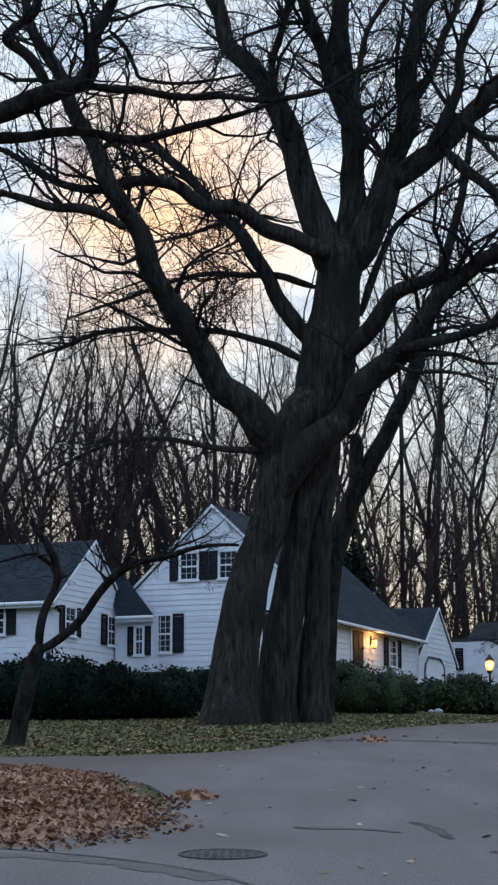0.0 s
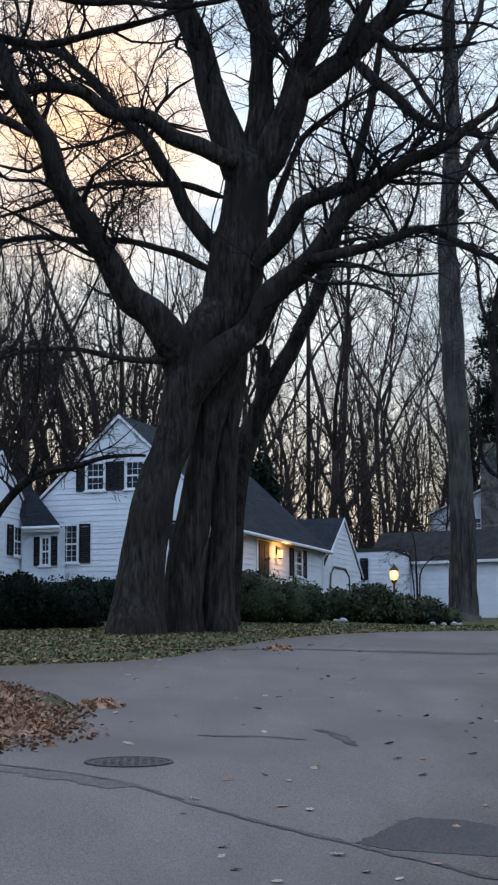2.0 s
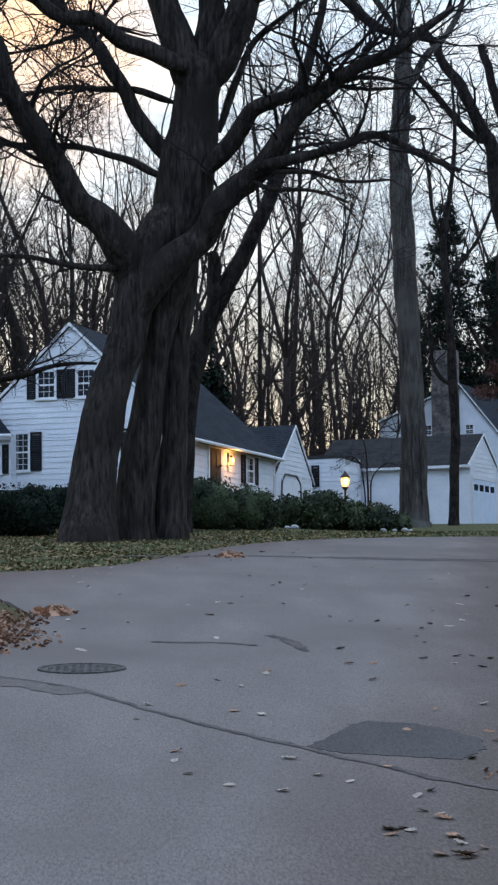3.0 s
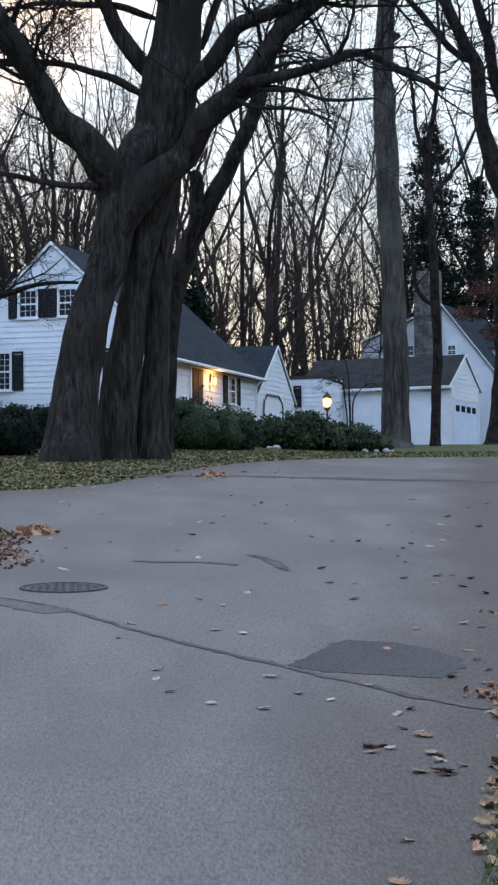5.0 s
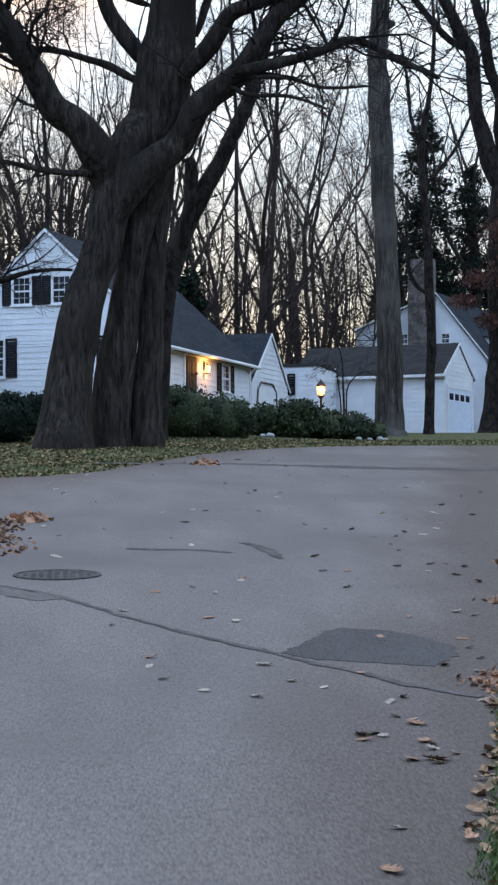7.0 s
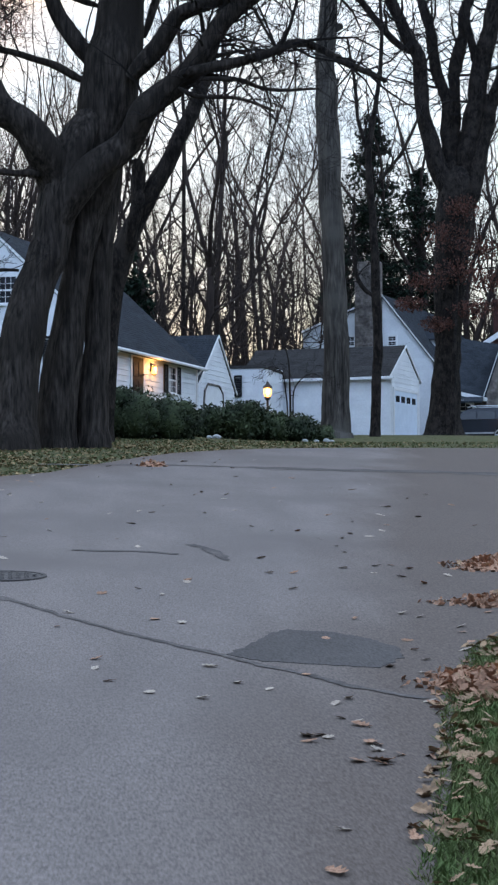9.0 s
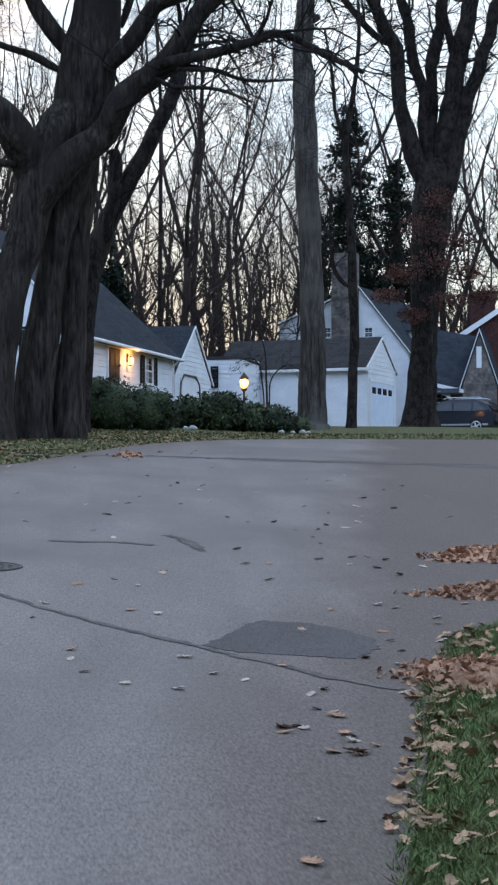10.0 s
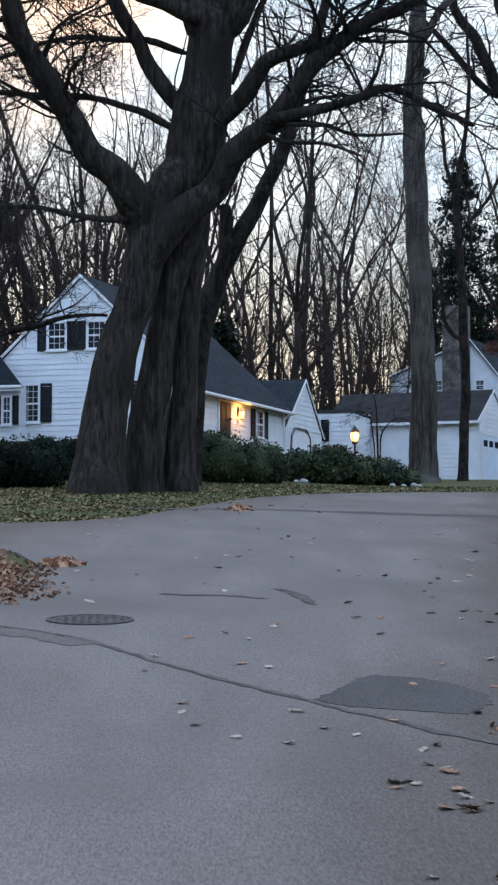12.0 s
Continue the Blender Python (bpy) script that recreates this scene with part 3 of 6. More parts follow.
NEAR_LIMBS = (
    [(-8.5, 31.0, 11.0, 0.38), (-6.34, 30.88, 11.99, 0.284), (-4.96, 30.75, 12.93, 0.226), (-4.16, 30.62, 13.25, 0.207), (-3.41, 30.5, 13.46, 0.187), (-2.86, 30.38, 13.64, 0.168), (-2.71, 30.25, 14.24, 0.13), (-2.46, 30.12, 14.71, 0.111), (-2.12, 30.0, 15.6, 0.083)],  # limb
    [(-2.97, 30.5, 13.62, 0.094), (-2.48, 30.5, 13.56, 0.084), (-1.88, 30.5, 13.54, 0.075), (-1.19, 30.5, 13.44, 0.075), (-0.7, 30.5, 13.41, 0.065), (-0.01, 30.5, 13.39, 0.056), (0.78, 30.5, 13.36, 0.056), (1.27, 30.5, 13.46, 0.047), (1.97, 30.5, 13.91, 0.037), (2.96, 30.5, 14.19, 0.023)],  # long branch
    [(-5.0, 31.0, 12.76, 0.133), (-4.2, 31.0, 12.81, 0.114), (-3.5, 31.0, 12.87, 0.105), (-2.7, 31.0, 12.92, 0.095), (-1.81, 31.0, 12.8, 0.086), (-1.01, 31.0, 12.99, 0.076), (-0.11, 31.0, 13.23, 0.057), (0.59, 31.0, 13.5, 0.038)],  # second branch
    [(-3.48, 30.7, 13.59, 0.122), (-3.89, 30.64, 14.19, 0.113), (-4.28, 30.58, 14.49, 0.103), (-4.08, 30.52, 14.72, 0.094), (-3.69, 30.46, 15.07, 0.093), (-3.79, 30.4, 15.78, 0.084)],  # upper fork
    [(-2.44, 30.5, 14.61, 0.047), (-2.14, 30.5, 14.29, 0.047), (-1.94, 30.5, 13.88, 0.037), (-1.79, 30.5, 13.72, 0.037), (-0.9, 30.5, 13.7, 0.033), (-0.11, 30.5, 13.74, 0.028)],  # twig limb
)
BEHIND_LIMBS = (
    [(1.85, 48.0, 3.66, 0.383), (2.05, 48.1, 6.52, 0.354), (2.4, 48.2, 8.17, 0.325), (2.92, 48.3, 9.39, 0.267), (3.76, 48.4, 10.94, 0.223), (4.32, 48.5, 12.2, 0.208), (4.73, 48.6, 13.47, 0.194), (5.15, 48.7, 14.77, 0.164), (5.58, 48.8, 16.4, 0.135), (6.01, 48.9, 18.05, 0.105), (6.31, 49.0, 20.07, 0.075)],  # leaning stem
    [(2.63, 48.0, 8.29, 0.206), (2.74, 48.0, 9.5, 0.191), (2.86, 48.0, 10.4, 0.191), (2.8, 48.0, 10.74, 0.132)],  # stub
)
SMALL_LIMBS = (
    [(-3.8, 30.0, 2.1, 0.221), (-3.74, 30.0, 2.39, 0.166), (-3.5, 30.0, 3.43, 0.138), (-3.4, 30.0, 3.75, 0.101)],  # trunk
    [(-3.4, 30.0, 3.7, 0.092), (-3.32, 30.0, 4.39, 0.074), (-3.17, 30.0, 4.9, 0.064), (-3.21, 30.0, 5.22, 0.064), (-3.35, 30.0, 5.55, 0.055), (-3.46, 30.0, 5.71, 0.046), (-3.18, 30.0, 5.8, 0.028)],  # left stem
    [(-3.4, 30.0, 3.7, 0.092), (-2.85, 29.93, 4.11, 0.073), (-2.39, 29.87, 4.65, 0.073), (-1.94, 29.8, 5.03, 0.064), (-1.29, 29.73, 5.24, 0.055), (-0.83, 29.67, 5.41, 0.036), (-0.19, 29.6, 5.43, 0.023)],  # right stem
    [(-1.29, 29.7, 5.23, 0.046), (-1.52, 29.7, 5.56, 0.036), (-1.76, 29.7, 5.97, 0.027), (-1.81, 29.7, 6.39, 0.018)],  # twig
    [(-3.22, 30.0, 5.13, 0.037), (-3.52, 30.0, 5.27, 0.028), (-4.08, 30.0, 5.13, 0.018)],  # twig
)
TALL_LIMBS = (
    [(10.4, 62.0, 4.11, 0.646), (10.42, 62.0, 4.63, 0.513), (10.46, 62.0, 7.24, 0.418), (10.32, 62.0, 11.12, 0.38), (10.16, 62.0, 15.01, 0.38), (10.13, 62.0, 16.96, 0.342), (10.24, 62.0, 18.92, 0.304), (10.4, 62.0, 21.28, 0.266), (10.3, 62.0, 24.82, 0.228), (10.5, 62.0, 28.39, 0.152)],  # trunk
    [(10.3, 62.0, 18.93, 0.152), (11.15, 62.33, 20.23, 0.134), (12.41, 62.67, 22.17, 0.096), (13.29, 63.0, 24.53, 0.058)],  # limb
    [(10.26, 62.0, 20.89, 0.152), (9.05, 61.5, 22.63, 0.113), (7.63, 61.0, 23.94, 0.075)],  # limb
    [(10.3, 62.0, 23.25, 0.152), (11.4, 61.5, 25.28, 0.113), (11.7, 61.0, 27.45, 0.056)],  # limb
    [(10.3, 62.0, 17.95, 0.171), (10.62, 62.0, 18.11, 0.133), (10.74, 62.0, 18.16, 0.076)],  # stub
)
SLIM_LIMBS = (
    [(12.55, 66.0, 4.12, 0.223), (12.59, 66.0, 5.15, 0.182), (12.66, 66.0, 7.63, 0.182), (12.56, 66.0, 10.73, 0.162), (12.47, 66.0, 12.8, 0.142), (12.35, 66.0, 14.46, 0.121), (12.65, 66.0, 16.35, 0.091), (12.86, 66.0, 18.86, 0.071), (12.76, 66.0, 21.37, 0.04)],  # trunk
    [(12.52, 66.0, 13.84, 0.081), (12.08, 66.13, 15.52, 0.071), (11.94, 66.27, 17.01, 0.061), (11.67, 66.4, 18.92, 0.041)],  # limb
    [(12.47, 66.0, 9.28, 0.101), (12.03, 66.13, 9.91, 0.081), (11.81, 66.27, 11.38, 0.061), (11.87, 66.4, 13.07, 0.041)],  # limb
    [(12.47, 66.0, 13.22, 0.081), (13.74, 66.2, 14.75, 0.061), (14.42, 66.4, 16.48, 0.041)],  # limb
)
FORK_LIMBS = (
    [(17.15, 75.0, 4.48, 0.96), (17.17, 75.0, 5.07, 0.74), (17.32, 75.0, 7.31, 0.56), (17.43, 75.0, 9.9, 0.60), (17.55, 75.0, 12.51, 0.70), (17.78, 75.0, 14.89, 0.74)],  # trunk
    [(17.49, 75.0, 14.52, 0.644), (16.61, 74.83, 16.96, 0.413), (16.17, 74.67, 18.81, 0.366), (15.99, 74.5, 20.3, 0.343), (15.43, 74.33, 21.54, 0.296), (14.69, 74.17, 22.65, 0.273), (13.24, 74.0, 24.89, 0.182)],  # leader
    [(15.71, 74.5, 20.41, 0.206), (14.72, 74.33, 21.16, 0.182), (13.74, 74.17, 22.26, 0.159), (12.3, 74.0, 23.68, 0.113)],  # leader
    [(17.68, 75.0, 14.41, 0.552), (17.5, 75.25, 17.31, 0.323), (17.13, 75.5, 20.22, 0.278), (16.65, 75.75, 22.19, 0.256), (16.03, 76.0, 25.14, 0.186)],  # leader
    [(17.68, 75.3, 14.7, 0.508), (17.77, 75.38, 17.34, 0.3), (17.9, 75.45, 20.24, 0.301), (18.36, 75.53, 22.43, 0.278), (18.68, 75.6, 25.85, 0.209)],  # leader
    [(18.09, 75.0, 14.66, 0.69), (18.48, 74.88, 17.97, 0.505), (18.84, 74.75, 20.34, 0.458), (19.35, 74.62, 22.71, 0.389), (20.06, 74.5, 25.8, 0.274)],  # leader
    [(18.28, 74.7, 14.14, 0.55), (18.83, 74.56, 16.49, 0.366), (19.28, 74.42, 18.61, 0.342), (19.86, 74.28, 20.49, 0.319), (20.68, 74.14, 23.1, 0.273), (21.86, 74.0, 25.96, 0.182)],  # leader
    [(18.59, 75.0, 20.15, 0.23), (18.37, 75.0, 21.58, 0.207), (18.11, 75.0, 23.72, 0.161)],  # leader
)
SHRUB_LIMBS = (
    [(8.16, 57.0, 4.2, 0.035), (8.14, 57.0, 5.18, 0.031), (8.14, 57.0, 5.88, 0.026), (8.04, 57.0, 6.41, 0.019), (7.86, 57.0, 6.77, 0.012)],  # stem
    [(8.22, 57.0, 4.2, 0.028), (8.25, 57.0, 5.0, 0.024), (8.43, 57.0, 5.5, 0.021), (8.84, 57.0, 5.8, 0.017), (9.2, 57.0, 5.63, 0.012)],  # stem
    [(8.07, 57.0, 4.2, 0.028), (8.04, 57.0, 5.09, 0.024), (7.93, 57.0, 5.7, 0.021), (7.59, 57.0, 5.97, 0.017), (7.15, 57.0, 5.79, 0.012)],  # stem
)

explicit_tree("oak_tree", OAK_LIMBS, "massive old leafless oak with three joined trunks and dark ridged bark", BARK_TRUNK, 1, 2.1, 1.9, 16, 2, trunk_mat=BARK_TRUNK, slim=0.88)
explicit_tree("shade_tree", [[(-9.5, 33.0, 2.0, 0.6), (-9.3, 33.0, 5.0, 0.48), (-9.0, 32.8, 8.0, 0.44), (-8.2, 32.0, 10.3, 0.40), (-8.0, 31.2, 10.4, 0.38)]] + list(NEAR_LIMBS), "leafless street tree whose dark limbs overhang the lawn", BARK, 2, 1.5, 1.3, 10, slim=0.9)
explicit_tree("leaning_tree", BEHIND_LIMBS, "bare leaning tree with a broken stub behind the oak", BARK, 3, 1.0, 1.5, 10)
explicit_tree("ornamental_tree", SMALL_LIMBS, "small crooked leafless ornamental tree on the lawn", BARK, 4, 1.6, 1.0, 10)
explicit_tree("tall_tree", TALL_LIMBS, "tall straight bare tree with pale grey bark", BARK_PALE, 5, 0.8, 1.8, 12, trunk_mat=BARK_PALE)
explicit_tree("slim_tree", SLIM_LIMBS, "slender bare young tree beside the white garage", BARK, 6, 1.6, 1.4, 8)
explicit_tree("bare_shrub", SHRUB_LIMBS, "bare arching shrub beside the lamp post", TWIG, 8, 1.6, 0.5, 6, category="shrub")
explicit_tree("forked_tree", FORK_LIMBS, "large bare tree forking into many upright leaders", BARK, 7, 1.2, 1.8, 12, trunk_mat=BARK, slim=0.85)


def wood_tree(seed, tall):
    """A bare woodland tree, built once and copied: a trunk that forks into leaders with fine branches."""
    rng = random.Random(seed)
    tree = thing("woodland_tree", (0, 0, -50), 0, "tall bare woodland tree with fine twigs in the distance", "tree", "trees of the wood")
    lean = rng.uniform(-0.14, 0.14)
    trunk, fine = Shape(), Shape()
    fork = tall * rng.uniform(0.16, 0.42)
    r0 = rng.choice((0.14, 0.18, 0.24, 0.32, 0.40))
    base = [(lean * u * fork + rng.uniform(-0.25, 0.25) * u, rng.uniform(-0.25, 0.25) * u, u * fork - 0.2 * (u == 0), lerp(r0 * 1.1, r0 * 0.75, u)) for u in (0, 0.25, 0.5, 0.75, 1)]
    c = curve_through(base, 3)
    trunk.tube([q[:3] for q in c], [q[3] for q in c], 7)
    part("trunk", trunk, WOODS, tree, smooth=True)
    count = rng.randint(2, 4)
    for k in range(count):
        w = 6.28 * k / count + rng.uniform(-0.6, 0.6)
        spread = rng.uniform(0.15, 0.65)
        ln = (tall - fork) * rng.uniform(0.7, 1.05)
        pts, q, d = [], Vector(base[-1][:3]), Vector((math.cos(w) * spread, math.sin(w) * spread, 1.0)).normalized()
        for i in range(9):
            u = i / 8
            pts.append((*q, lerp(r0 * 0.6, 0.015, u ** 0.8)))
            d = (d + Vector((rng.uniform(-1, 1), rng.uniform(-1, 1), rng.uniform(-0.25, 0.85))) * 0.27).normalized()
            q = q + d * ln / 8
        cc = curve_through(pts, 3)
        s = Shape()
        s.tube([q[:3] for q in cc], [q[3] for q in cc], 5)
        part("leader", s, WOODS, tree, smooth=True)
        for i in range(17):
            u = rng.uniform(0.05, 0.97)
            a = int(u * (len(cc) - 1))
            w2 = rng.uniform(0, 6.28)
            dd = Vector((math.cos(w2), math.sin(w2), rng.uniform(0.1, 1.3)))
            twigs(fine, cc[a][:3], dd, lerp(tall * 0.19, 1.4, u) * rng.uniform(0.6, 1.2), min(cc[a][3] * 0.5, 0.06), 3 if i % 2 else 2, rng, 0.4, 3, (2, 4), 0.52)
    for i in range(10):
        a = rng.randrange(2, len(c))
        w2 = rng.uniform(0, 6.28)
        twigs(fine, c[a][:3], Vector((math.cos(w2), math.sin(w2), rng.uniform(0.1, 0.9))), rng.uniform(2.0, 4.5), 0.05, 2, rng, 0.3, 3, (2, 4), 0.55)
    tagged(part("crown", fine, WOODS, tree), kind="stuff")
    return tree


WOOD = [wood_tree(100 + i, 19 + 1.5 * i) for i in range(8)]
rng = random.Random(77)
for row, (dist, count) in enumerate(((93, 18), (104, 22), (118, 26), (135, 26))):
    for i in range(count):
        a = radians(lerp(-9.5, 17.5, (i + rng.uniform(0.1, 0.9)) / count))
        d = dist + rng.uniform(-5, 5)
        x, y = d * math.sin(a), d * math.cos(a)
        if math.degrees(a) > 8.0 and d < 116:
            continue
        m = pose(x, y, ground_z(x, y) - 0.1, 0, 0, rng.uniform(0, 360)) @ Matrix.Scale(rng.uniform(0.85, 1.25), 4)
        copy_thing(WOOD[rng.randrange(8)], m)


def sapling(seed, tall):
    """Bare brushwood at the wood's edge."""
    rng = random.Random(seed)
    tree = thing("sapling", (0, 0, -50), 0, "bare brown sapling thicket at the edge of the wood", "tree", "brushwood")
    fine = Shape()
    for k in range(4):
        s = Shape()
        q, d = Vector((rng.uniform(-0.5, 0.5), rng.uniform(-0.5, 0.5), -0.1)), Vector((rng.uniform(-0.3, 0.3), rng.uniform(-0.3, 0.3), 1)).normalized()
        pts = []
        for i in range(6):
            pts.append((*q, lerp(0.05, 0.012, i / 5)))
            d = (d + Vector((rng.uniform(-1, 1), rng.uniform(-1, 1), 0.3)) * 0.14).normalized()
            q = q + d * tall / 5
        s.tube([a[:3] for a in pts], [a[3] for a in pts], 5)
        part("stem", s, WOODS, tree)
        for i in range(10):
            a = rng.randrange(1, 6)
            w = rng.uniform(0, 6.28)
            twigs(fine, pts[a][:3], Vector((math.cos(w), math.sin(w), rng.uniform(0.2, 1.2))), tall * rng.uniform(0.22, 0.42), 0.022, 2, rng, 0.2, 3, (2, 3), 0.6)
    tagged(part("crown", fine, WOODS, tree), kind="stuff")
    return tree


BRUSH = [sapling(200 + i, 6.0 + 1.3 * i) for i in range(4)]
for i in range(32):
    a = radians(lerp(-8.5, 8.5, (i + rng.uniform(0, 1)) / 32))
    d = rng.uniform(84, 100)
    x, y = d * math.sin(a), d * math.cos(a)
    copy_thing(BRUSH[i % 4], pose(x, y, ground_z(x, y), 0, 0, rng.uniform(0, 360)) @ Matrix.Scale(rng.uniform(0.8, 1.5), 4))
for i in range(16):
    a = radians(lerp(-9.0, -3.6, (i + rng.uniform(0, 1)) / 16))
    d = rng.uniform(86, 112)
    x, y = d * math.sin(a), d * math.cos(a)
    copy_thing(WOOD[rng.randrange(8)], pose(x, y, ground_z(x, y) - 0.1, 0, 0, rng.uniform(0, 360)) @ Matrix.Scale(rng.uniform(0.8, 1.1), 4))
for i in range(13):
    a = radians(lerp(7.5, 18.0, (i + rng.uniform(0, 1)) / 13))
    d = rng.uniform(121, 142)
    x, y = d * math.sin(a), d * math.cos(a)
    copy_thing(WOOD[rng.randrange(8)], pose(x, y, ground_z(x, y) - 0.1, 0, 0, rng.uniform(0, 360)) @ Matrix.Scale(rng.uniform(0.85, 1.15), 4))
for i in range(16):
    a = radians(lerp(6.0, 17.5, (i + rng.uniform(0, 1)) / 16))
    d = rng.uniform(112, 124)
    x, y = d * math.sin(a), d * math.cos(a)
    copy_thing(BRUSH[i % 4], pose(x, y, ground_z(x, y), 0, 0, rng.uniform(0, 360)) @ Matrix.Scale(rng.uniform(1.0, 1.5), 4))
for w in WOOD + BRUSH:
    for o in (*w.children_recursive, w):
        bpy.data.objects.remove(o)

# plain dark tree line, unseen, added behind and beside to block low-sky reflections
line, cols, rows = Shape(), 140, 5
for j in range(rows):
    for i in range(cols + 1):
        a = radians(lerp(27, 333, i / cols))
        top = 25 + 6 * noise.noise((i * 0.17, 3, 1)) + 3 * noise.noise((i * 0.6, 7, 2))
        r = 150 + 8 * noise.noise((i * 0.3, j * 0.8, 5)) + 3 * (j == rows - 1)
        x, y = 0.85 * r * math.sin(a), 60 + (0.65 if math.cos(a) < 0 else 1.0) * r * math.cos(a)
        line.v.append((x, y, lerp(ground_z(x, y) - 0.5, ground_z(x, y) + top, j / (rows - 1))))
line.f = [(j * (cols + 1) + i, j * (cols + 1) + i + 1, (j + 1) * (cols + 1) + i + 1, (j + 1) * (cols + 1) + i) for j in range(rows - 1) for i in range(cols)]
tagged(part("backdrop", line, WOODS, smooth=True), "unseen dark tree line added to screen off the low sky", "woods", kind="structure")


# ---- houses ----
class Face:
    """One wall plane of a house: origin, direction along it, outward normal."""

    def __init__(self, house, x, y, dx, dy, length):
        self.h, self.o, self.d, self.n, self.len = house, Vector((x, y, 0)), Vector((dx, dy, 0)), Vector((dy, -dx, 0)), length

    def at(self, s, z, out=0.0):
        return self.o + self.d * s + self.n * out + Vector((0, 0, z))

    def block(self, shape, s0, s1, z0, z1, o0, o1):
        shape.prism([self.at(s0, z0), self.at(s1, z0), self.at(s1, z1), self.at(s0, z1)], self.n * o0, self.n * o1)


def clad(face, z0, eave, ridge=None, board=0.2, mat=None, peak=0.5, name="wall"):
    """A wall with lapped clapboards; with ridge given it runs up into a gable whose peak stands at that share of its length."""
    L = face.len
    top = ridge or eave

    def span(z):
        if z <= eave or ridge is None:
            return 0.0, L
        k = (z - eave) / (ridge - eave)
        return L * peak * k, L - L * (1 - peak) * k
    core = Shape()
    outline = [face.at(0, z0 - 0.8), face.at(L, z0 - 0.8), face.at(L, eave)] + ([face.at(L * peak, ridge)] if ridge else []) + [face.at(0, eave)]
    core.prism(outline, face.n * -0.18, face.n * 0.0)
    wall = part(name, core, mat or SIDING, face.h)
    z = z0
    while z < top - 0.05:
        z1 = min(z + board, top - 0.01)
        cuts = [z, z1] if not (ridge and z < eave < z1) else [z, eave, z1]
        for a, b in zip(cuts, cuts[1:]):
            (l0, r0), (l1, r1) = span(a), span(b)
            s = Shape()
            s.add([face.at(l0, a, 0.028), face.at(r0, a, 0.028), face.at(r1, b, 0.008), face.at(l1, b, 0.008), face.at(l0, a, 0.001), face.at(r0, a, 0.001), face.at(r1, b, 0.001), face.at(l1, b, 0.001)],
                  [(0, 1, 2, 3), (5, 4, 7, 6), (4, 5, 1, 0), (3, 2, 6, 7), (1, 5, 6, 2), (4, 0, 3, 7)])
            part("clapboard", s, mat or SIDING, wall)
        z = z1
    return wall


def corner_boards(face, z0, z1, left=True, right=True):
    for s, on in ((0, left), (face.len, right)):
        if on:
            b = Shape()
            face.block(b, s - 0.06 if s else -0.02, s + 0.02 if s else 0.06, z0, z1, 0.0, 0.045)
            part("corner_board", b, TRIM, face.h)


def shutter(face, s, z0, z1, w=0.36):
    b = Shape()
    for a, c in ((s, s + 0.05), (s + w - 0.05, s + w)):
        face.block(b, a, c, z0, z1, 0.03, 0.085)
    for a, c in ((z0, z0 + 0.08), (z1 - 0.08, z1), ((z0 + z1) / 2 - 0.04, (z0 + z1) / 2 + 0.04)):
        face.block(b, s + 0.05, s + w - 0.05, a, c, 0.03, 0.08)
    z = z0 + 0.09
    while z < z1 - 0.1:
        b.prism([face.at(s + 0.05, z, 0.035), face.at(s + w - 0.05, z, 0.035), face.at(s + w - 0.05, z + 0.05, 0.035), face.at(s + 0.05, z + 0.05, 0.035)], face.n * 0.0, face.n * 0.03 + Vector((0, 0, -0.02)))
        z += 0.075
    part("shutter", b, SHUTTER, face.h, "black louvred shutter")


def window(face, s0, s1, z0, z1, cols=3, rows=2, left=True, right=True, sw=0.36, blind=False):
    """A double-hung window with casing, sashes, muntins, panes and shutters."""
    c = Shape()
    for a, b, e, g in ((s0 - 0.09, s0, z0 - 0.02, z1 + 0.1), (s1, s1 + 0.09, z0 - 0.02, z1 + 0.1), (s0, s1, z1, z1 + 0.1), (s0, s1, z0 - 0.02, z0 + 0.03)):
        face.block(c, a, b, e, g, 0.0, 0.075)
    w = part("window", c, TRIM, face.h, "white-framed sash window with small panes")
    sill = Shape()
    face.block(sill, s0 - 0.13, s1 + 0.13, z0 - 0.08, z0 - 0.02, 0.0, 0.12)
    part("window_sill", sill, TRIM, w)
    mid = (z0 + z1) / 2
    m = Shape()
    face.block(m, s0, s1, mid - 0.03, mid + 0.03, 0.012, 0.06)
    for i in range(1, cols):
        x = lerp(s0, s1, i / cols)
        face.block(m, x - 0.007, x + 0.007, z0 + 0.03, mid - 0.03, 0.012, 0.045)
        face.block(m, x - 0.007, x + 0.007, mid + 0.03, z1, 0.012, 0.045)
    for h, (a, b) in enumerate(((z0, mid), (mid, z1))):
        for i in range(1, rows):
            z = lerp(a, b, i / rows)
            for k in range(cols):
                face.block(m, lerp(s0, s1, k / cols) + 0.010, lerp(s0, s1, (k + 1) / cols) - 0.010, z - 0.007, z + 0.007, 0.012, 0.043)
    part("sash", m, TRIM, w)
    for a, b in ((z0, mid), (mid, z1)):
        g = Shape()
        face.block(g, s0, s1, a + 0.003, b - 0.003, 0.02, 0.034)
        part("pane", g, GLASS, w)
    if blind:
        g = Shape()
        face.block(g, lerp(s0, s1, 0.12), lerp(s0, s1, 0.4), z0 + 0.05, z1 - 0.04, 0.0341, 0.036)
        part("curtain", g, BLIND, w, "pale curtain behind the panes")
    for on, s in ((left, s0 - 0.1 - sw), (right, s1 + 0.1)):
        if on:
            shutter(face, s, z0 - 0.03, z1 + 0.06, sw)


